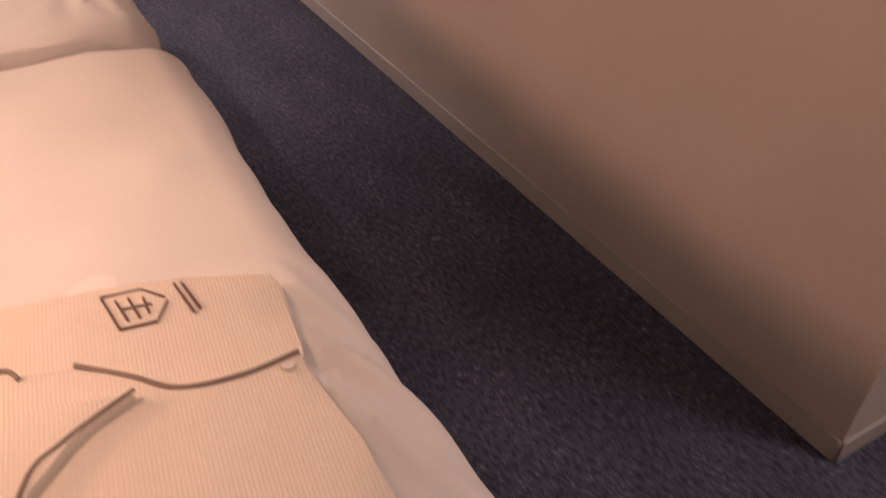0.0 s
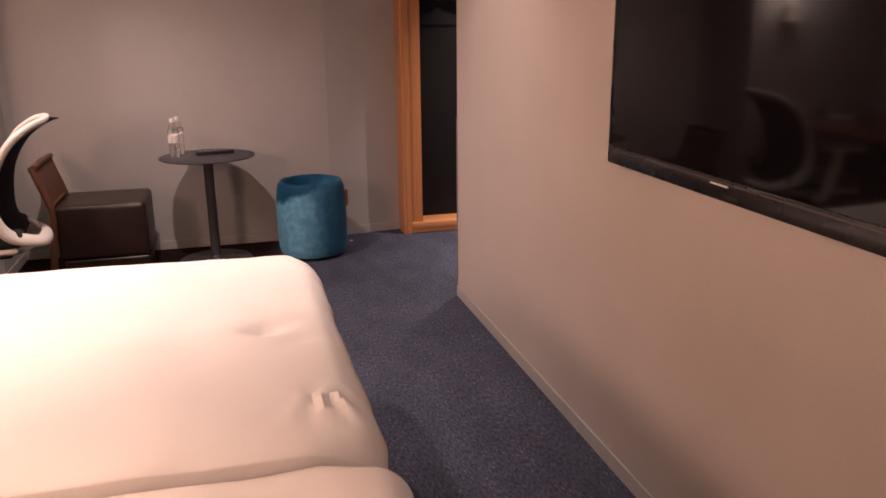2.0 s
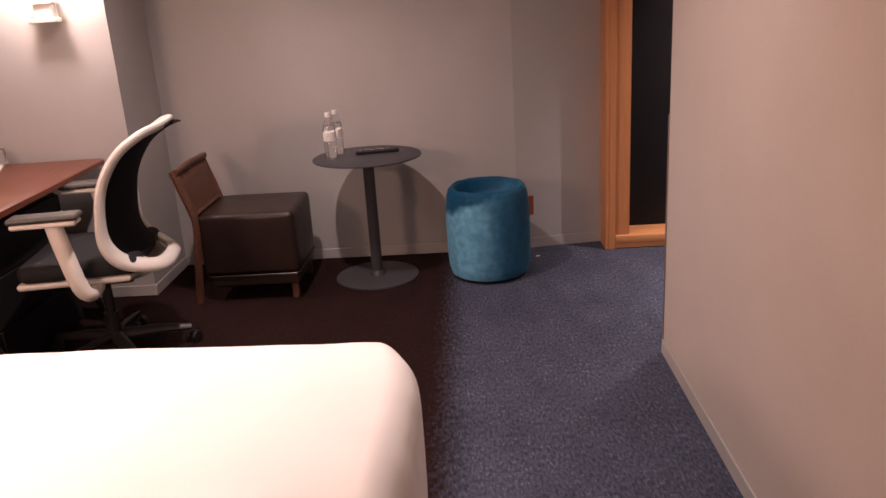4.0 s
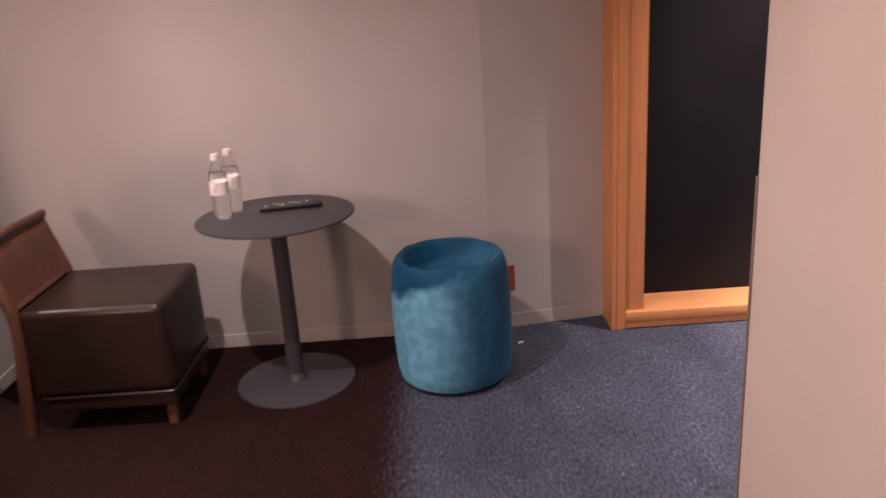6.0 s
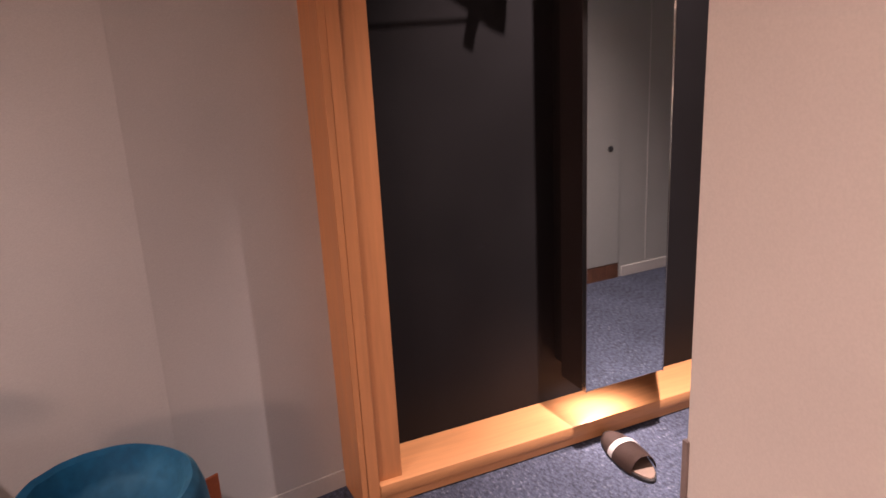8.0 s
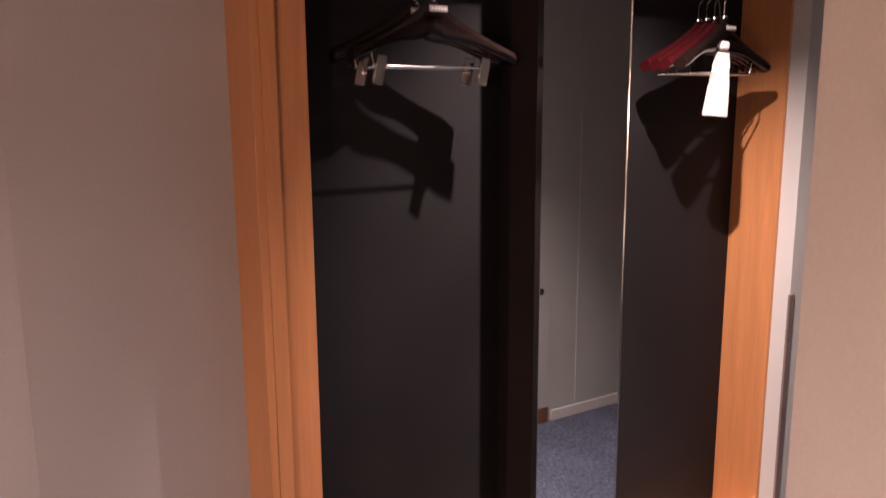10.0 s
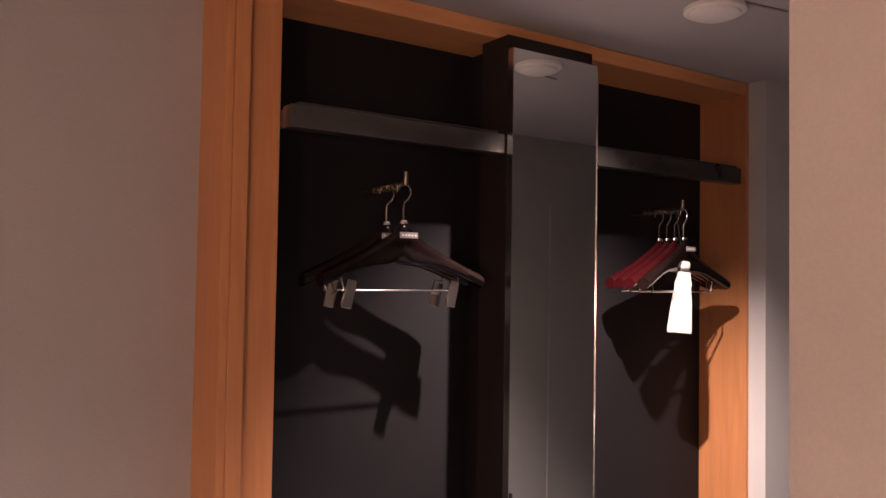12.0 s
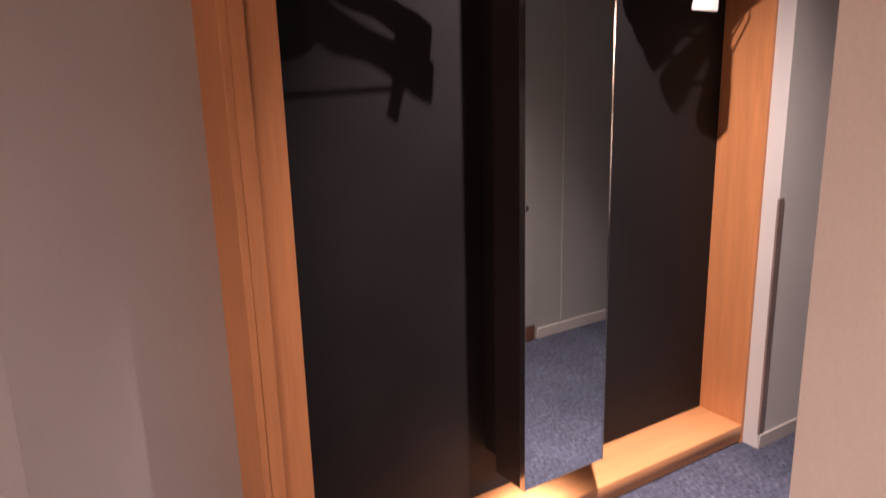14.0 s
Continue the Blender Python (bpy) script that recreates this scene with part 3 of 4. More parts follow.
# ---- hangers ----
def hanger(place, rz, wood, label, clips, plate):
    """Wide-shouldered suit hanger with a hook, a lower bar and clips; its hook's top sits at the place."""
    ob = thing("coat_hanger", place, label, "hanger", rz, "hangers in the wardrobe")
    half = 0.228
    bm = bmesh.new()
    n = 20
    rows = []
    for i in range(-n, n + 1):
        u = i / n
        x = half * u
        top = -0.088 - 0.132 * abs(u) ** 0.72
        thick = 0.036 + 0.046 * math.exp(-(u * 3.0) ** 2)
        depth = 0.011 + 0.020 * abs(u) ** 2 * (1 - 0.45 * max(0, abs(u) - 0.85) / 0.15)
        ring = []
        for k in range(12):
            a = 2 * math.pi * k / 12
            ring.append(bm.verts.new((x, depth * math.cos(a) - 0.012 * u * u, top - thick / 2 + thick / 2 * math.sin(a))))
        rows.append(ring)
    for a, b in zip(rows, rows[1:]):
        for k in range(12):
            bm.faces.new((a[k], a[(k + 1) % 12], b[(k + 1) % 12], b[k]))
    bm.faces.new(rows[0])
    bm.faces.new(rows[-1])
    part("shoulder", bm, wood, ob)
    hook = [(0, 0, -0.10), (0, 0, -0.05), (0.012, 0, -0.035), (0.020, 0, -0.018), (0.013, 0, -0.002), (-0.002, 0, 0.003), (-0.016, 0, -0.006), (-0.020, 0, -0.02)]
    part("hook", tube(spline(hook, 5), 0.0022, 8), CHROME, ob, "polished metal hook")
    part("collar", moved(lathe([(0, 0.006), (0.010, 0.005), (0.012, 0.0), (0.012, -0.004), (0, -0.004)], 16), 0, 0, -0.094), CHROME, ob)
    if plate:
        part("name_plate", box(-0.026, 0.026, -0.0285, -0.026, -0.134, -0.119, 0.001, 1), GREY_INK, ob, "small grey plate with unreadable lettering")
        for i in range(5):
            part("lettering", box(-0.021 + 0.009 * i, -0.015 + 0.009 * i, -0.0295, -0.0287, -0.129, -0.124), PAPER, ob)
    for sx in (-1, 1):
        part("wire_drop", tube([(sx * 0.165, 0, -0.20), (sx * 0.168, 0, -0.235), (sx * 0.16, 0, -0.262)], 0.0022, 8), CHROME, ob)
    part("lower_bar", tube([(-0.168, 0, -0.262), (0.168, 0, -0.262)], 0.0032, 10), CHROME, ob, "polished metal trouser bar")
    if clips:
        for sx in (-0.146, 0.150):
            c = part("clip", moved(box(-0.013, 0.013, -0.0085, -0.0045, -0.044, 0.026, 0.0015, 1), sx, 0, -0.262, -5, 12, -14), CHROME, ob, "flat metal clip")
            part("clip_back", moved(box(-0.011, 0.011, 0.0045, 0.0085, -0.038, 0.018, 0.0015, 1), sx, 0, -0.262, 5, 12, -14), CHROME, c)
            part("clip_spring", tube([(sx - 0.014, 0, -0.262), (sx + 0.014, 0, -0.262)], 0.0065, 10), CHROME, c)
    return ob


PEGZ = 1.968
first = hanger((PEG_L, YF - 0.028, PEGZ), 0, DARK_WOOD, "dark lacquered wooden suit hanger with metal trouser clips", True, True)
h = copy_thing(first, pose(PEG_L - 0.012, YF + 0.036, PEGZ, 0, 0, -3))
h["label"] = "dark wooden suit hanger hanging behind another"
for k, (dy, rz) in enumerate(((-0.004, 1), (0.028, -1), (0.060, -3))):
    hanger((PEG_R, YF + dy, PEGZ), rz, RED_WOOD, "dark red lacquered wooden hanger hung at a slant", False, False)
hanger((PEG_R, YF - 0.040, PEGZ), 6, DARK_WOOD, "dark lacquered wooden hanger with a plain bar", False, True)

tag = thing("clothes_brush", (2.690, YF - 0.045, 1.575), "white bottle-shaped clothes brush hanging among the hangers", "brush", -18)
tag.matrix_world = pose(2.690, YF - 0.045, 1.575, 0, 5, -18)
body = [(-0.038, 0.0), (0.038, 0.0), (0.040, 0.007), (0.030, 0.10), (0.0255, 0.142), (0.0205, 0.152), (0.0195, 0.194), (-0.0195, 0.194), (-0.0205, 0.152), (-0.0255, 0.142), (-0.030, 0.10), (-0.040, 0.007)]
part("body", moved(slab(body, -0.011, 0.011, 0.004, 2), 0, 0, 0, 90), WHITE_PLASTIC, tag)
part("knob", moved(cushion(0.0165, 0.012, 0.0135, 0.010, 0.02, 4), 0.001, 0, 0.2155), WHITE_PLASTIC, tag)
part("neck_band", box(-0.016, 0.016, -0.009, 0.009, 0.196, 0.203, 0.002, 1), GREY_PLASTIC, tag)
part("hanging_cord", tube(spline([(0.0, 0, 0.215), (-0.010, 0.01, 0.27), (-0.016, 0.03, 0.34), (-0.020, 0.045, 0.392)], 5), 0.0018, 6), BLACK_PLASTIC, tag)

# ---- slipper on the passage floor ----
slip = thing("slipper", (2.080, 4.600, 0.0), "brown open-back slipper with a cream band across it", "slipper", -8)
foot = [(0.053 * math.sin(a) * (1.0 + 0.12 * math.cos(a)), 0.150 * math.cos(a)) for a in [2 * math.pi * k / 36 for k in range(36)]]
part("sole", slab(foot, 0.001, 0.014, 0.004, 2), SOLE, slip, "thick black rubber sole")
part("insole", slab([(x * 0.92, y * 0.96) for x, y in foot], 0.0142, 0.019, 0.002, 1), INSOLE, slip, "pale worn insole")


def vamp(y0, y1, lift, name, mat, label):
    bm = bmesh.new()
    rows = []
    for i in range(11):
        y = y0 + (y1 - y0) * i / 10
        half = 0.055 * math.sqrt(max(0.03, 1 - (y / 0.155) ** 2)) + 0.001
        rise = (0.030 + 0.016 * (0.145 - y) / 0.145) * math.sqrt(max(0.0, 1 - max(0, y / 0.157) ** 4)) + lift
        ring = [bm.verts.new((half * math.cos(a), y, 0.010 + rise * math.sin(a))) for a in [math.pi * k / 12 for k in range(13)]]
        rows.append(ring)
    for a, b in zip(rows, rows[1:]):
        for k in range(12):
            bm.faces.new((a[k], a[k + 1], b[k + 1], b[k]))
    bmesh.ops.solidify(bm, geom=bm.faces[:], thickness=0.003)
    part(name, bm, mat, slip, label)


vamp(-0.095, 0.151, 0.0, "upper", SLIPPER, "brown fabric upper")
vamp(0.012, 0.042, 0.0035, "band", PAPER, "cream band over the toes")

# ---- television ----
tv = thing("television", (XT, 1.728, 0.997), "large black flat television mounted on the wall, switched off", "television")
TW, TH = 1.45, 0.84
part("housing", box(-0.010, -0.002, -TW + 0.03, -0.03, 0.03, TH - 0.03, 0.003, 2), BLACK_PLASTIC, tv)
part("screen", box(-0.0205, -0.0105, -TW + 0.012, -0.012, 0.052, TH - 0.012), SCREEN, tv, "glossy black screen")
for y0, y1, z0, z1 in ((-TW, 0, 0, 0.0515), (-TW, 0, TH - 0.0115, TH), (-0.0115, 0, 0.052, TH - 0.012), (-TW, -TW + 0.0115, 0.052, TH - 0.012)):
    part("bezel", box(-0.0225, -0.003, y0, y1, z0, z1, 0.002, 2), BEZEL, tv)
part("bezel_strip", box(-0.0238, -0.0227, -TW + 0.02, -0.02, 0.040, 0.044), GREY_PLASTIC, tv, "thin grey line along the lower bezel")
part("badge", box(-0.0240, -0.0227, -0.60, -0.53, 0.034, 0.038), WHITE_PLASTIC, tv, "small pale maker's badge bar")
part("sensor", box(-0.0240, -0.0227, -0.64, -0.58, 0.008, 0.018), BLACK_PLASTIC, tv)
part("wall_bracket", box(-0.0019, -0.0002, -1.0, -0.45, 0.2, 0.6), BLACK_PLASTIC, tv)


# ---- beds ----
def bed(name, y0, y1, top, label, seed, x1):
    x0, z0 = -1.80, 0.12
    ob = thing(name, ((x0 + x1) / 2, (y0 + y1) / 2, 0), label, "bed", 0, "two beds pushed together")
    hx, hy, hz = (x1 - x0) / 2, (y1 - y0) / 2, (top - z0) / 2

    def shift(p):
        q = Vector((p.x * 2.2, p.y * 2.2, p.z * 1.5)) + Vector((seed, 0, 0))
        up = max(0.0, p.z / hz)
        out = Vector(p)
        out.z += 0.016 * noise.noise(q) * up + 0.006 * noise.noise(q * 3.1) * up
        out.z += (0.012 * up * (1 - (p.y / hy) ** 2)) if seed > 5 else 0.0
        touching = -p.y if seed > 5 else p.y
        if touching > hy - 0.075 and p.z > 0:
            out.z += 0.88 * (1 - 0.85 * min(1, max(0.0, (p.x - hx + 0.16) / 0.13))) * (hz - p.z) * min(1, p.z / (hz - 0.075))
        side = max(0.0, p.x / hx) ** 8
        t = min(1.0, max(0.0, (touching - (hy - 0.075)) / 0.075))
        out.x += 0.5 * side * 0.075 * (1 - math.sqrt(1 - t * t * 0.98))
        if seed > 5:
            out.x -= 0.100 * side * max(0.0, (p.y - (hy - 0.30)) / 0.30) ** 2
        out.x += side * (0.016 * noise.noise(Vector((seed, p.y * 3.0, p.z * 2))) + 0.006 * noise.noise(Vector((seed, p.y * 11, p.z * 3))))
        if seed > 5:
            # fan of creases at the corner beside the neighbouring bed, and two hollows
            dx, dy = p.x - (hx - 0.125), -hy + 0.295 - p.y
            d = math.hypot(dx, dy)
            ang = math.atan2(dx, dy)
            fan = math.exp(-((d - 0.10) / 0.085) ** 2) * math.exp(-((ang - 0.25) / 0.75) ** 2)
            out.z += 0.0085 * up * math.sin(ang * 14 + 0.6 + 6 * noise.noise(Vector((p.x * 5, p.y * 5, 3)))) * fan
            for cx, cy, a, w in ((hx - 0.20, -0.10, 0.028, 0.050), (hx - 0.13, -0.20, 0.012, 0.05)):
                out.z -= a * up * math.exp(-(((p.x - cx) / w) ** 2 + ((p.y - cy) / (w * 0.6)) ** 2))
        else:
            for cx, cy, a in ((0.83, 0.0, 0.006), (0.90, -0.14, -0.006), (0.78, 0.3, 0.005), (0.95, 0.12, 0.006)):
                out.z += a * up * math.exp(-(((p.x - cx) / 0.05) ** 2 + ((p.y - cy) / 0.04) ** 2))
            # pulled folds beside the nightshirt
            d2 = ((p.x - hx + 0.06) / 0.07) ** 2 + ((p.y + 0.36) / 0.16) ** 2
            out.z += 0.010 * up * math.exp(-d2) * math.sin(95 * (p.x * 0.75 + p.y * 0.5) + 5 * noise.noise(Vector((p.x * 6, p.y * 6, 1))))
        return out

    part("duvet", moved(cushion(hx, hy, hz, 0.075, 0.018, 8, shift), 0, 0, z0 + hz), LINEN if seed > 5 else LINEN_LEAF, ob, "smooth white duvet tucked round the mattress")
    part("bed_base", box(-hx + 0.03, hx - 0.05, -hy + 0.04, hy - 0.04, 0.03, 0.30, 0.01, 2), BASE_FABRIC, ob, "black upholstered bed base")
    for sx in (-1, 1):
        for sy in (-1, 1):
            part("foot", moved(lathe([(0, 0.03), (0.025, 0.03), (0.022, 0), (0, 0)], 16), sx * (hx - 0.12), sy * (hy - 0.12), 0), BLACK_PLASTIC, ob)
    return ob


bed("bed", -0.30, 0.886, 0.632, "single bed made up smoothly with a white duvet", 1.3, 0.371)
bed("bed", 0.889, 2.262, 0.657, "single bed with a puffy creased white duvet", 7.7, 0.354)


# ---- folded nightshirt ----
shirt = thing("nightshirt", (0.0, -0.1, 0.632), "folded cream ribbed nightshirt with grey-brown piping, lying on the bed", "nightshirt", -7)


def cloth(outline, z, thick, mat, name, label="", wave=0.004, seed=0.0):
    """A soft sheet of cloth cut to an outline, lying in gentle waves."""
    xs, ys = [p[0] for p in outline], [p[1] for p in outline]
    bm = slab(outline, 0, thick, thick * 0.45, 2)
    for k in range(1, 14):
        c = min(xs) + (max(xs) - min(xs)) * k / 14
        bmesh.ops.bisect_plane(bm, geom=bm.verts[:] + bm.edges[:] + bm.faces[:], plane_co=(c, 0, 0), plane_no=(1, 0, 0))
    for k in range(1, 10):
        c = min(ys) + (max(ys) - min(ys)) * k / 10
        bmesh.ops.bisect_plane(bm, geom=bm.verts[:] + bm.edges[:] + bm.faces[:], plane_co=(0, c, 0), plane_no=(0, 1, 0))
    for v in bm.verts:
        v.co.z += z + wave * noise.noise(Vector((v.co.x * 9 + seed, v.co.y * 9, seed)))
    return part(name, bm, mat, shirt, label)


cloth([(-0.50, -0.02), (0.235, -0.015), (0.252, 0.10), (0.258, 0.205), (0.251, 0.232), (0.155, 0.262), (0.07, 0.272), (-0.03, 0.280), (-0.50, 0.31)], 0.010, 0.014, RIBBED, "back_fold", "upper fold with a dark print", 0.004, 2.0)
cloth([(-0.50, -0.17), (0.285, -0.150), (0.270, -0.03), (0.246, 0.089), (0.19, 0.078), (0.13, 0.085), (0.09, 0.115), (0.041, 0.149), (-0.04, 0.165), (-0.50, 0.20)], 0.021, 0.012, RIBBED, "front_fold", "", 0.004, 5.0)
cloth([(-0.50, -0.17), (-0.035, -0.16), (-0.004, 0.009), (0.03, 0.050), (0.092, 0.087), (0.02, 0.095), (-0.08, 0.10), (-0.50, 0.12)], 0.032, 0.012, RIBBED, "sleeve", "", 0.004, 8.0)


def seam(points, z, name="piping"):
    pts = [Vector((x, y, z + 0.004 * noise.noise(Vector((x * 9 + 5, y * 9, 5))))) for x, y in points]
    part(name, tube(spline(pts, 6), 0.0029, 8, False, 0.7), PIPING, shirt, "grey-brown piped edge")


seam([(0.246, 0.089), (0.19, 0.078), (0.13, 0.085), (0.09, 0.115), (0.041, 0.149)], 0.034)
seam([(-0.035, -0.15), (-0.004, 0.009), (0.03, 0.050), (0.092, 0.087)], 0.045)
seam([(-0.05, 0.166), (-0.02, 0.165), (-0.008, 0.150)], 0.036)
part("button", moved(lathe([(0, 0.003), (0.006, 0.003), (0.007, 0.0015), (0.007, 0), (0, 0)], 18), 0.232, 0.072, 0.035), PAPER, shirt, "small pale button")
mark = [((0.070, 0.256), (0.085, 0.197)), ((0.070, 0.256), (0.112, 0.254)), ((0.085, 0.197), (0.122, 0.196)), ((0.112, 0.254), (0.134, 0.232)), ((0.122, 0.196), (0.136, 0.226)),
        ((0.084, 0.245), (0.094, 0.208)), ((0.097, 0.245), (0.106, 0.208)), ((0.088, 0.228), (0.120, 0.226)), ((0.112, 0.240), (0.116, 0.212)), ((0.146, 0.252), (0.160, 0.196)), ((0.154, 0.250), (0.167, 0.200))]
for a, b in mark:
    p0, p1 = Vector((*a, 0.0248)), Vector((*b, 0.0248))
    part("print_bar", tube([p0, p1], 0.0019, 6, False, 0.5), INK, shirt, "dark printed stroke of an unreadable mark")

# ---- side table ----
TX, TY, TZ = -0.037, 4.499, 0.656
table = thing("side_table", (TX, TY, 0), "round charcoal metal side table on a disc foot", "table")
part("tabletop", lathe([(0, TZ), (0.276, TZ), (0.279, TZ - 0.002), (0.279, TZ - 0.007), (0.276, TZ - 0.009), (0, TZ - 0.009)], 72), TABLE_METAL, table)
part("post", lathe([(0, 0.012), (0.029, 0.012), (0.029, TZ - 0.010), (0, TZ - 0.010)], 32), TABLE_METAL, table)
part("post_collar", lathe([(0.0295, 0.010), (0.042, 0.010), (0.034, 0.030), (0.0295, 0.036)], 32), TABLE_METAL, table)
part("foot_disc", lathe([(0, 0.0115), (0.215, 0.0105), (0.220, 0.008), (0.221, 0.001), (0, 0.001)], 72), TABLE_METAL, table)


def bottle(x, y, rz):
    ob = thing("water_bottle", (x, y, TZ), "clear plastic water bottle with white cap and white label", "bottle", rz, "water bottles on the side table")
    ob.scale = (1.04, 1.04, 1.07)
    prof = [(0, 0.004), (0.018, 0.001), (0.028, 0.002), (0.031, 0.010), (0.030, 0.024), (0.0315, 0.030), (0.030, 0.036), (0.0315, 0.044), (0.030, 0.052), (0.0315, 0.060),
            (0.0315, 0.078), (0.030, 0.082), (0.030, 0.128), (0.0315, 0.132), (0.0305, 0.146), (0.024, 0.166), (0.015, 0.184), (0.0125, 0.190), (0.0125, 0.200)]
    inner = [(max(0, r - 0.0012), z + (0.002 if i < 4 else 0)) for i, (r, z) in enumerate(prof)]
    shell = part("shell", lathe(prof + inner[::-1], 32), BOTTLE, ob, "clear ridged plastic")
    shell.visible_shadow = False
    w = part("water", lathe([(0, 0.008), (0.024, 0.006), (0.0285, 0.014), (0.028, 0.150), (0.0255, 0.156), (0, 0.156)], 32), WATER, ob, "clear water")
    w.visible_shadow = False
    part("cap", lathe([(0, 0.216), (0.0125, 0.216), (0.0142, 0.214), (0.0145, 0.196), (0.0135, 0.195)], 24), PAPER, ob, "white screw cap")
    part("label_band", lathe([(0.0306, 0.084), (0.0312, 0.084), (0.0312, 0.126), (0.0306, 0.126)], 32), PAPER, ob, "white paper label")
    for i in range(4):
        part("lettering", moved(box(-0.006, 0.006, -0.0318, -0.0313, 0, 0.0022), 0, 0, 0.092 + 0.008 * i, 0, 0, -20 + 6 * i), GREY_INK, ob)


bottle(TX - 0.180, TY - 0.012, 0)
bottle(TX - 0.158, TY + 0.072, 35)

remote = thing("remote_control", (TX + 0.046, TY + 0.068, TZ), "slim black remote control with small grey buttons", "remote control", 8)
part("body", moved(cushion(0.112, 0.023, 0.0095, 0.007, 0.03, 3), 0, 0, 0.0097), BLACK_PLASTIC, remote)
for i in range(11):
    for j in range(3):
        part("button", box(-0.092 + 0.0145 * i, -0.083 + 0.0145 * i, -0.015 + 0.011 * j, -0.008 + 0.011 * j, 0.0188, 0.0207, 0.0006, 1), GREY_PLASTIC if (i + j) % 4 else PAPER, remote)

# ---- pouf ----
pouf = thing("pouf", (0.565, 4.467, 0), "round teal velvet pouf with a sunken top", "pouf")


def pouf_body():
    prof = [(0, 0.012), (0.185, 0.012), (0.208, 0.022), (0.219, 0.06), (0.225, 0.14), (0.227, 0.24), (0.224, 0.34), (0.216, 0.415), (0.206, 0.446), (0.192, 0.458), (0.176, 0.450),
            (0.166, 0.425), (0.150, 0.390), (0.110, 0.368), (0.050, 0.360), (0, 0.359)]
    fine = []
    for (r0, z0), (r1, z1) in zip(prof, prof[1:]):
        fine += [(r0 + (r1 - r0) * k / 3, z0 + (z1 - z0) * k / 3) for k in range(3)]
    fine.append(prof[-1])
    bm = lathe(fine, 96)
    for v in bm.verts:
        a = math.atan2(v.co.y, v.co.x)
        r = math.hypot(v.co.x, v.co.y)
        q = Vector((math.cos(a) * 2.2, math.sin(a) * 2.2, v.co.z * 7))
        s = 0.962 * (1 + 0.010 * noise.noise(q) + 0.004 * noise.noise(q * 3))
        v.co.x, v.co.y = v.co.x * s, v.co.y * s
        if v.co.z > 0.38:
            v.co.z += 0.005 * noise.noise(q * 1.3) * min(1, r / 0.1)
        v.co.z *= 1.045
    return bm


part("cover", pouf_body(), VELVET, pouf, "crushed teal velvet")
part("underside", lathe([(0, 0.0), (0.165, 0.0), (0.172, 0.013), (0, 0.013)], 48), BLACK_PLASTIC, pouf)
part("leather_tag", moved(box(0.0, 0.052, -0.003, 0.003, -0.052, 0.052, 0.0015, 1), 0.198, 0.080, 0.330, 0, 0, 22), ORANGE_LEATHER, pouf, "orange leather tag")
solid("paper_scrap", slab([(0, 0), (0.022, 0.004), (0.026, 0.016), (0.008, 0.018)], 0.001, 0.004), PAPER, "tiny white paper scrap on the carpet", "litter", place=(0.826, 4.682, 0))

# ---- lounge chair ----
chair = thing("lounge_chair", (-0.62, 4.425, 0), "armless low chair with dark brown leather seat and wooden back", "chair")
part("seat", moved(cushion(0.240, 0.222, 0.158, 0.028, 0.06, 4), -0.007, 0, 0.299), LEATHER, chair, "dark brown leather block seat")
part("seat_rail", moved(cushion(0.222, 0.216, 0.030, 0.010, 0.08, 2), 0.005, 0, 0.112), LEATHER, chair)
part("seat_welt", tube([(*p, 0.141) for p in round_rect(-0.223, 0.233, -0.222, 0.222, 0.02, 3)], 0.004, 6, True), LEATHER, chair)
for sy in (-1, 1):
    part("leg", moved(add_box(bmesh.new(), -0.016, 0.016, -0.016, 0.016, 0, 0.084, 0.003, 1), 0.195, sy * 0.180, 0), CHAIR_WOOD, chair, "short tapered wooden leg")
    post = [(-0.292, 0, 0.0), (-0.272, 0, 0.20), (-0.250, 0, 0.40), (-0.268, 0, 0.50), (-0.300, 0, 0.60), (-0.325, 0, 0.685)]
    part("back_post", moved(tube(spline(post, 4), 0.021, 8, False, 0.8), 0, sy * 0.212, 0), CHAIR_WOOD, chair, "wooden post running from floor to backrest")


def back_point(u, h):
    """A place on the leaning backrest: u across, h up."""
    x = -0.250 - 0.018 * ((h - 0.40) / 0.1) - 0.010 * max(0, (h - 0.5) / 0.1)
    return (x, u, h)


part("top_rail", tube([back_point(-0.226, 0.672), back_point(0, 0.680), back_point(0.226, 0.672)], 0.027, 10, False, 0.65), CHAIR_WOOD, chair)
part("bottom_rail", tube([back_point(-0.20, 0.455), back_point(0.20, 0.455)], 0.014, 8), CHAIR_WOOD, chair)
for i in range(13):
    u = -0.186 + 0.031 * i
    part("back_strap", tube([back_point(u, 0.462), back_point(u, 0.55), back_point(u, 0.66)], 0.0115, 6, False, 0.28), CHAIR_WOOD, chair, "narrow upright brown strap")
part("woven_panel", moved(cushion(0.004, 0.200, 0.125, 0.003, 0.05, 2), -0.272, 0, 0.515, 0, -12), CHAIR_WOOD, chair)

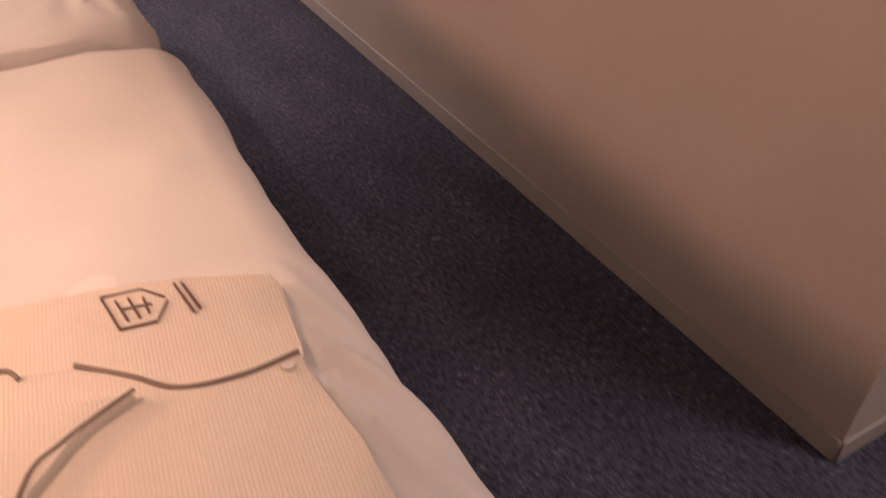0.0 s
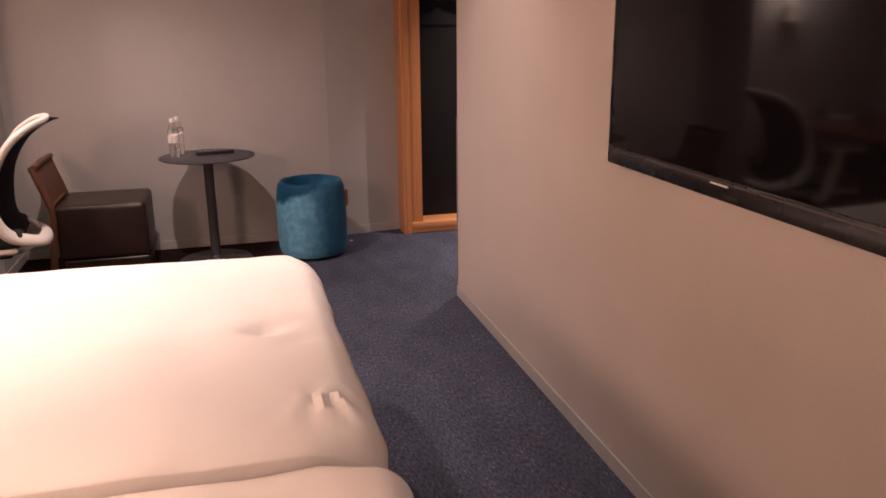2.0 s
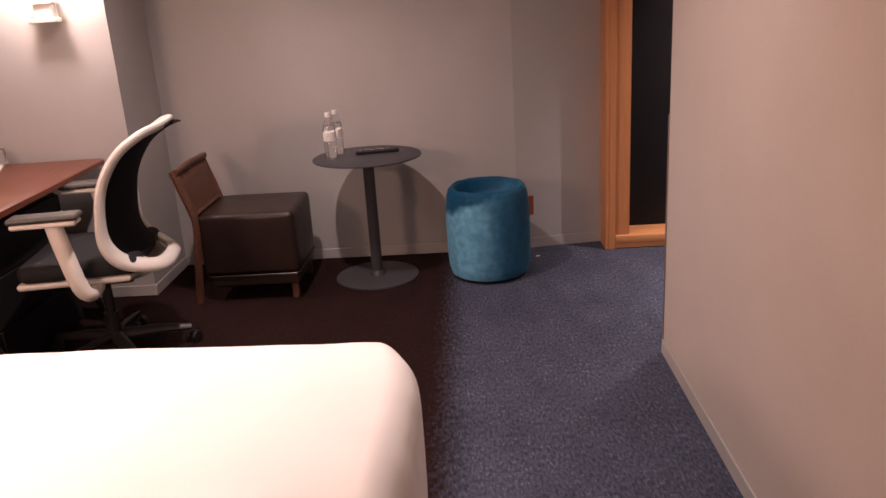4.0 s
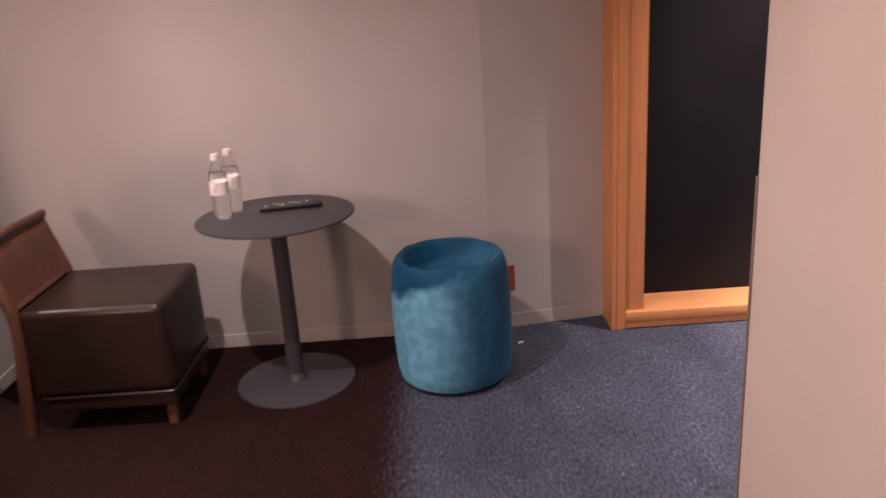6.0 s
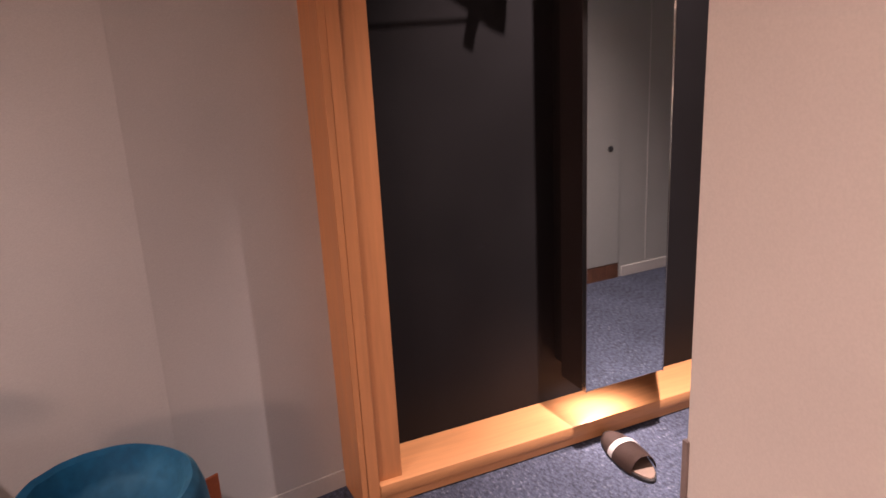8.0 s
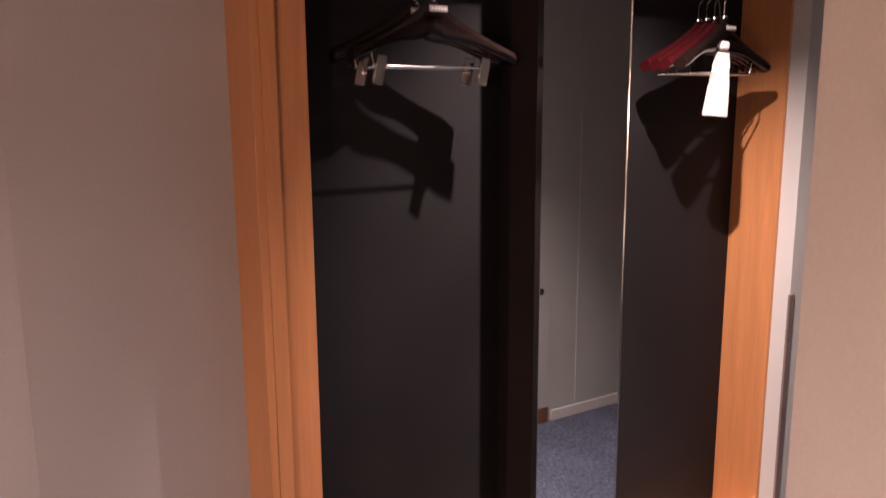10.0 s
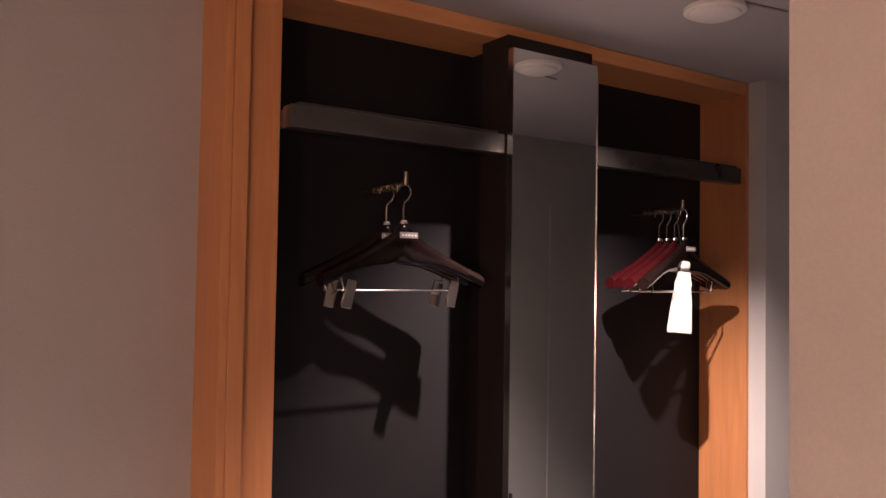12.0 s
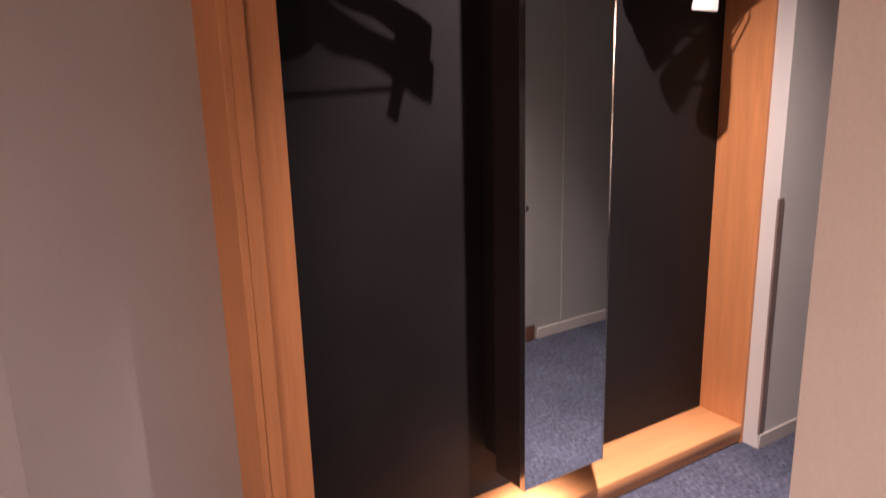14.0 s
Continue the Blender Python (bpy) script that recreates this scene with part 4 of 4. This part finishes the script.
# ---- desk ----
desk = thing("desk", (-1.785, 3.72, 0), "red-brown wooden desk on black trestle legs", "desk", 2.7)
part("desktop", slab(round_rect(-0.49, 0.505, -0.60, 0.60, 0.05), 0.722, 0.745, 0.004, 2), DESK_WOOD, desk, "glossy red-brown veneer top")
for sy in (-0.42, 0.42):
    for xa, xb in ((0.30, 0.42), (-0.20, -0.42)):
        part("trestle_leg", tube([(xa * 0.55, sy, 0.70), (xb, sy, 0.012)], 0.017, 8), BLACK_PLASTIC, desk)
    part("trestle_beam", box(-0.36, 0.36, sy - 0.03, sy + 0.03, 0.690, 0.7215, 0.003, 1), BLACK_PLASTIC, desk)
    part("trestle_bar", tube([(0.30, sy, 0.30), (-0.30, sy, 0.30)], 0.009, 8), CHROME, desk, "thin metal cross bar")
ped = thing("drawer_pedestal", (-1.80, 3.68, 0), "black low drawer cabinet standing under the desk", "cabinet")
part("body", box(-0.40, 0.38, -0.32, 0.32, 0.03, 0.66, 0.004, 1), BLACK_PANEL, ped)
for k in range(3):
    part("drawer", box(0.381, 0.397, -0.315, 0.315, 0.04 + 0.206 * k, 0.24 + 0.206 * k, 0.003, 1), BLACK_PANEL, ped)
for sx in (-0.34, 0.32):
    for sy in (-0.26, 0.26):
        part("foot", moved(lathe([(0, 0.03), (0.02, 0.03), (0.018, 0), (0, 0)], 14), sx, sy, 0), BLACK_PLASTIC, ped)
socket = thing("wall_socket", (-1.30, 4.37, 0.44), "small black wall socket on the column", "socket")
part("plate", box(-0.045, 0.045, -0.010, -0.0005, -0.04, 0.04, 0.003, 2), BLACK_PLASTIC, socket)
part("insert", box(-0.028, 0.028, -0.013, -0.0105, -0.026, 0.026, 0.001, 1), GREY_PLASTIC, socket)
solid("notepad", slab(round_rect(-0.07, 0.07, -0.10, 0.10, 0.006, 2), 0, 0.012, 0.002, 1), PAPER, "white notepad lying on the desk", "notepad", place=(-1.83, 4.19, 0.7452), rz=24)
cup = thing("tumbler", (-1.80, 4.27, 0.7452), "small clear drinking glass upside down on the desk", "glass")
part("wall", lathe([(0.030, 0.0), (0.026, 0.085), (0, 0.085), (0, 0.080), (0.0235, 0.080), (0.0275, 0.0)], 28), BOTTLE, cup)

# ---- office chair ----
oc = thing("office_chair", (-1.08, 3.62, 0), "white office chair with black mesh back and adjustable arms", "office chair", 9)
oc.scale = (1.06, 1.06, 0.955)
flank = [(0.220, 0.165, 0.478), (0.145, 0.215, 0.520), (0.105, 0.240, 0.600), (0.106, 0.247, 0.710), (0.132, 0.243, 0.840), (0.196, 0.226, 0.955), (0.275, 0.175, 1.020)]
loop = [(x, -y, z) for x, y, z in flank] + [(0.328, -0.09, 1.040), (0.328, 0.09, 1.040)] + flank[::-1] + [(0.268, 0.09, 0.462), (0.268, -0.09, 0.462)]
rim = spline(loop, 5, True)
part("back_frame", tube(rim, [0.0240 - 0.016 * p.y + 0.012 * math.exp(-((p.z - 0.54) / 0.10) ** 2) for p in rim], 12, True, 0.62), WHITE_PLASTIC, oc, "white plastic backrest frame")


def mesh_back():
    bm = bmesh.new()
    left = spline(loop[1:8], 4)
    right = spline([Vector((p[0], -p[1], p[2])) for p in loop[1:8]], 4)
    rows = []
    for a, b in zip(left, right):
        row = []
        for k in range(13):
            t = k / 12
            p = a.lerp(b, t)
            p.x += 0.075 * 4 * t * (1 - t) - 0.01
            row.append(bm.verts.new(p))
        rows.append(row)
    for a, b in zip(rows, rows[1:]):
        for k in range(12):
            bm.faces.new((a[k], a[k + 1], b[k + 1], b[k]))
    bmesh.ops.solidify(bm, geom=bm.faces[:], thickness=0.004)
    return bm


part("mesh_back", mesh_back(), MESH_FABRIC, oc, "black mesh stretched in the frame")


def cup():
    """The white lower shell, curling from under the seat up to the backrest's lower rim."""
    bm = bmesh.new()
    rows = []
    for i in range(15):
        a = i / 14
        x, z = 0.02 + 0.255 * a, 0.395 - 0.020 * math.sin(math.pi * a) + 0.050 * a ** 3
        half = 0.185 - 0.060 * a ** 2
        rows.append([bm.verts.new((x - 0.10 * abs(k / 6) ** 2 * a, half * k / 6, z + 0.075 * abs(k / 6) ** 2.5 * (0.35 + 0.65 * a))) for k in range(-6, 7)])
    for a, b in zip(rows, rows[1:]):
        for k in range(12):
            bm.faces.new((a[k], a[k + 1], b[k + 1], b[k]))
    bmesh.ops.solidify(bm, geom=bm.faces[:], thickness=0.014)
    return bm


part("lower_shell", cup(), WHITE_PLASTIC, oc, "white curved lower shell of the backrest")
part("seat", moved(cushion(0.215, 0.230, 0.040, 0.036, 0.05, 5), -0.020, 0, 0.497), MESH_FABRIC, oc, "black fabric seat")
part("seat_shell", moved(cushion(0.205, 0.215, 0.014, 0.013, 0.08, 3), -0.04, 0, 0.442), WHITE_PLASTIC, oc)
for sy in (-1, 1):
    arm = part("arm_post", tube(spline([(0.03, sy * 0.18, 0.405), (0.03, sy * 0.262, 0.405), (0.005, sy * 0.284, 0.45), (-0.025, sy * 0.283, 0.60), (-0.045, sy * 0.275, 0.712)], 5), 0.031, 10, False, 0.8), WHITE_PLASTIC, oc, "white arm post")
    part("arm_support", moved(cushion(0.112, 0.036, 0.011, 0.009, 0.05, 3), -0.070, sy * 0.275, 0.722), WHITE_PLASTIC, arm)
    part("arm_pad", moved(cushion(0.120, 0.043, 0.0125, 0.012, 0.05, 3), -0.070, sy * 0.275, 0.7455), GREY_PLASTIC, arm, "dark grey arm pad")
part("tilt_box", moved(cushion(0.11, 0.07, 0.035, 0.015, 0.05, 3), 0.02, 0, 0.404), BLACK_PLASTIC, oc)
part("tilt_lever", tube([(0.02, -0.06, 0.40), (0.02, -0.20, 0.40), (0.03, -0.235, 0.395)], 0.008, 8), GREY_PLASTIC, oc)
part("gas_column", lathe([(0, 0.375), (0.020, 0.375), (0.020, 0.22), (0.028, 0.22), (0.028, 0.07), (0, 0.07)], 20), BLACK_PLASTIC, oc)
for k in range(5):
    a = radians(72 * k + 14)
    c, s = math.cos(a), math.sin(a)
    spoke = part("base_spoke", tube([(0.02 * c, 0.02 * s, 0.105), (0.16 * c, 0.16 * s, 0.098), (0.295 * c, 0.295 * s, 0.078)], [0.030, 0.024, 0.016], 8, False, 0.7), BLACK_PLASTIC, oc)
    for off in (-0.016, 0.016):
        m = moved(lathe([(0, -0.009), (0.024, -0.009), (0.028, -0.005), (0.028, 0.005), (0.024, 0.009), (0, 0.009)], 20), 0, off, 0, 90)
        part("castor_wheel", moved(m, 0.300 * c, 0.300 * s, 0.0285, 0, 0, math.degrees(a) + 40), BLACK_PLASTIC, spoke)

# ---- wall lamp on the column ----
lamp = thing("wall_lamp", (-1.465, 4.37, 1.40), "white bracket wall lamp with a glowing shade", "wall lamp")
part("back_plate", box(-0.045, 0.045, -0.014, -0.0005, 0.0, 0.24, 0.004, 2), WHITE_PLASTIC, lamp)
part("lower_ledge", box(-0.066, 0.066, -0.085, -0.0145, 0.0, 0.022, 0.006, 2), WHITE_PLASTIC, lamp)
part("upper_ledge", box(-0.062, 0.062, -0.080, -0.0145, 0.085, 0.104, 0.005, 2), WHITE_PLASTIC, lamp)
part("bracket_core", box(-0.040, 0.040, -0.060, -0.0145, 0.0225, 0.0845, 0.006, 2), WHITE_PLASTIC, lamp)
part("stem", moved(lathe([(0, 0.0), (0.028, 0.0), (0.024, 0.03), (0.016, 0.06), (0.024, 0.10), (0.034, 0.105), (0.034, 0.115), (0, 0.115)], 24), 0, -0.048, 0.1045), WHITE_PLASTIC, lamp)
part("lamp_bulb", moved(lathe([(0, 0.0), (0.014, 0.004), (0.022, 0.03), (0.020, 0.05), (0, 0.062)], 20), 0, -0.125, 0.235), SHADE, lamp, "bright bulb")
shade = lathe([(1.0, 0.0), (0.94, 0.20), (0.925, 0.20), (0.985, 0.0)], 56, True)
bmesh.ops.scale(shade, vec=(0.270, 0.105, 1.0), verts=shade.verts)
part("shade", moved(shade, 0, -0.125, 0.25), SHADE, lamp, "glowing pale shade")
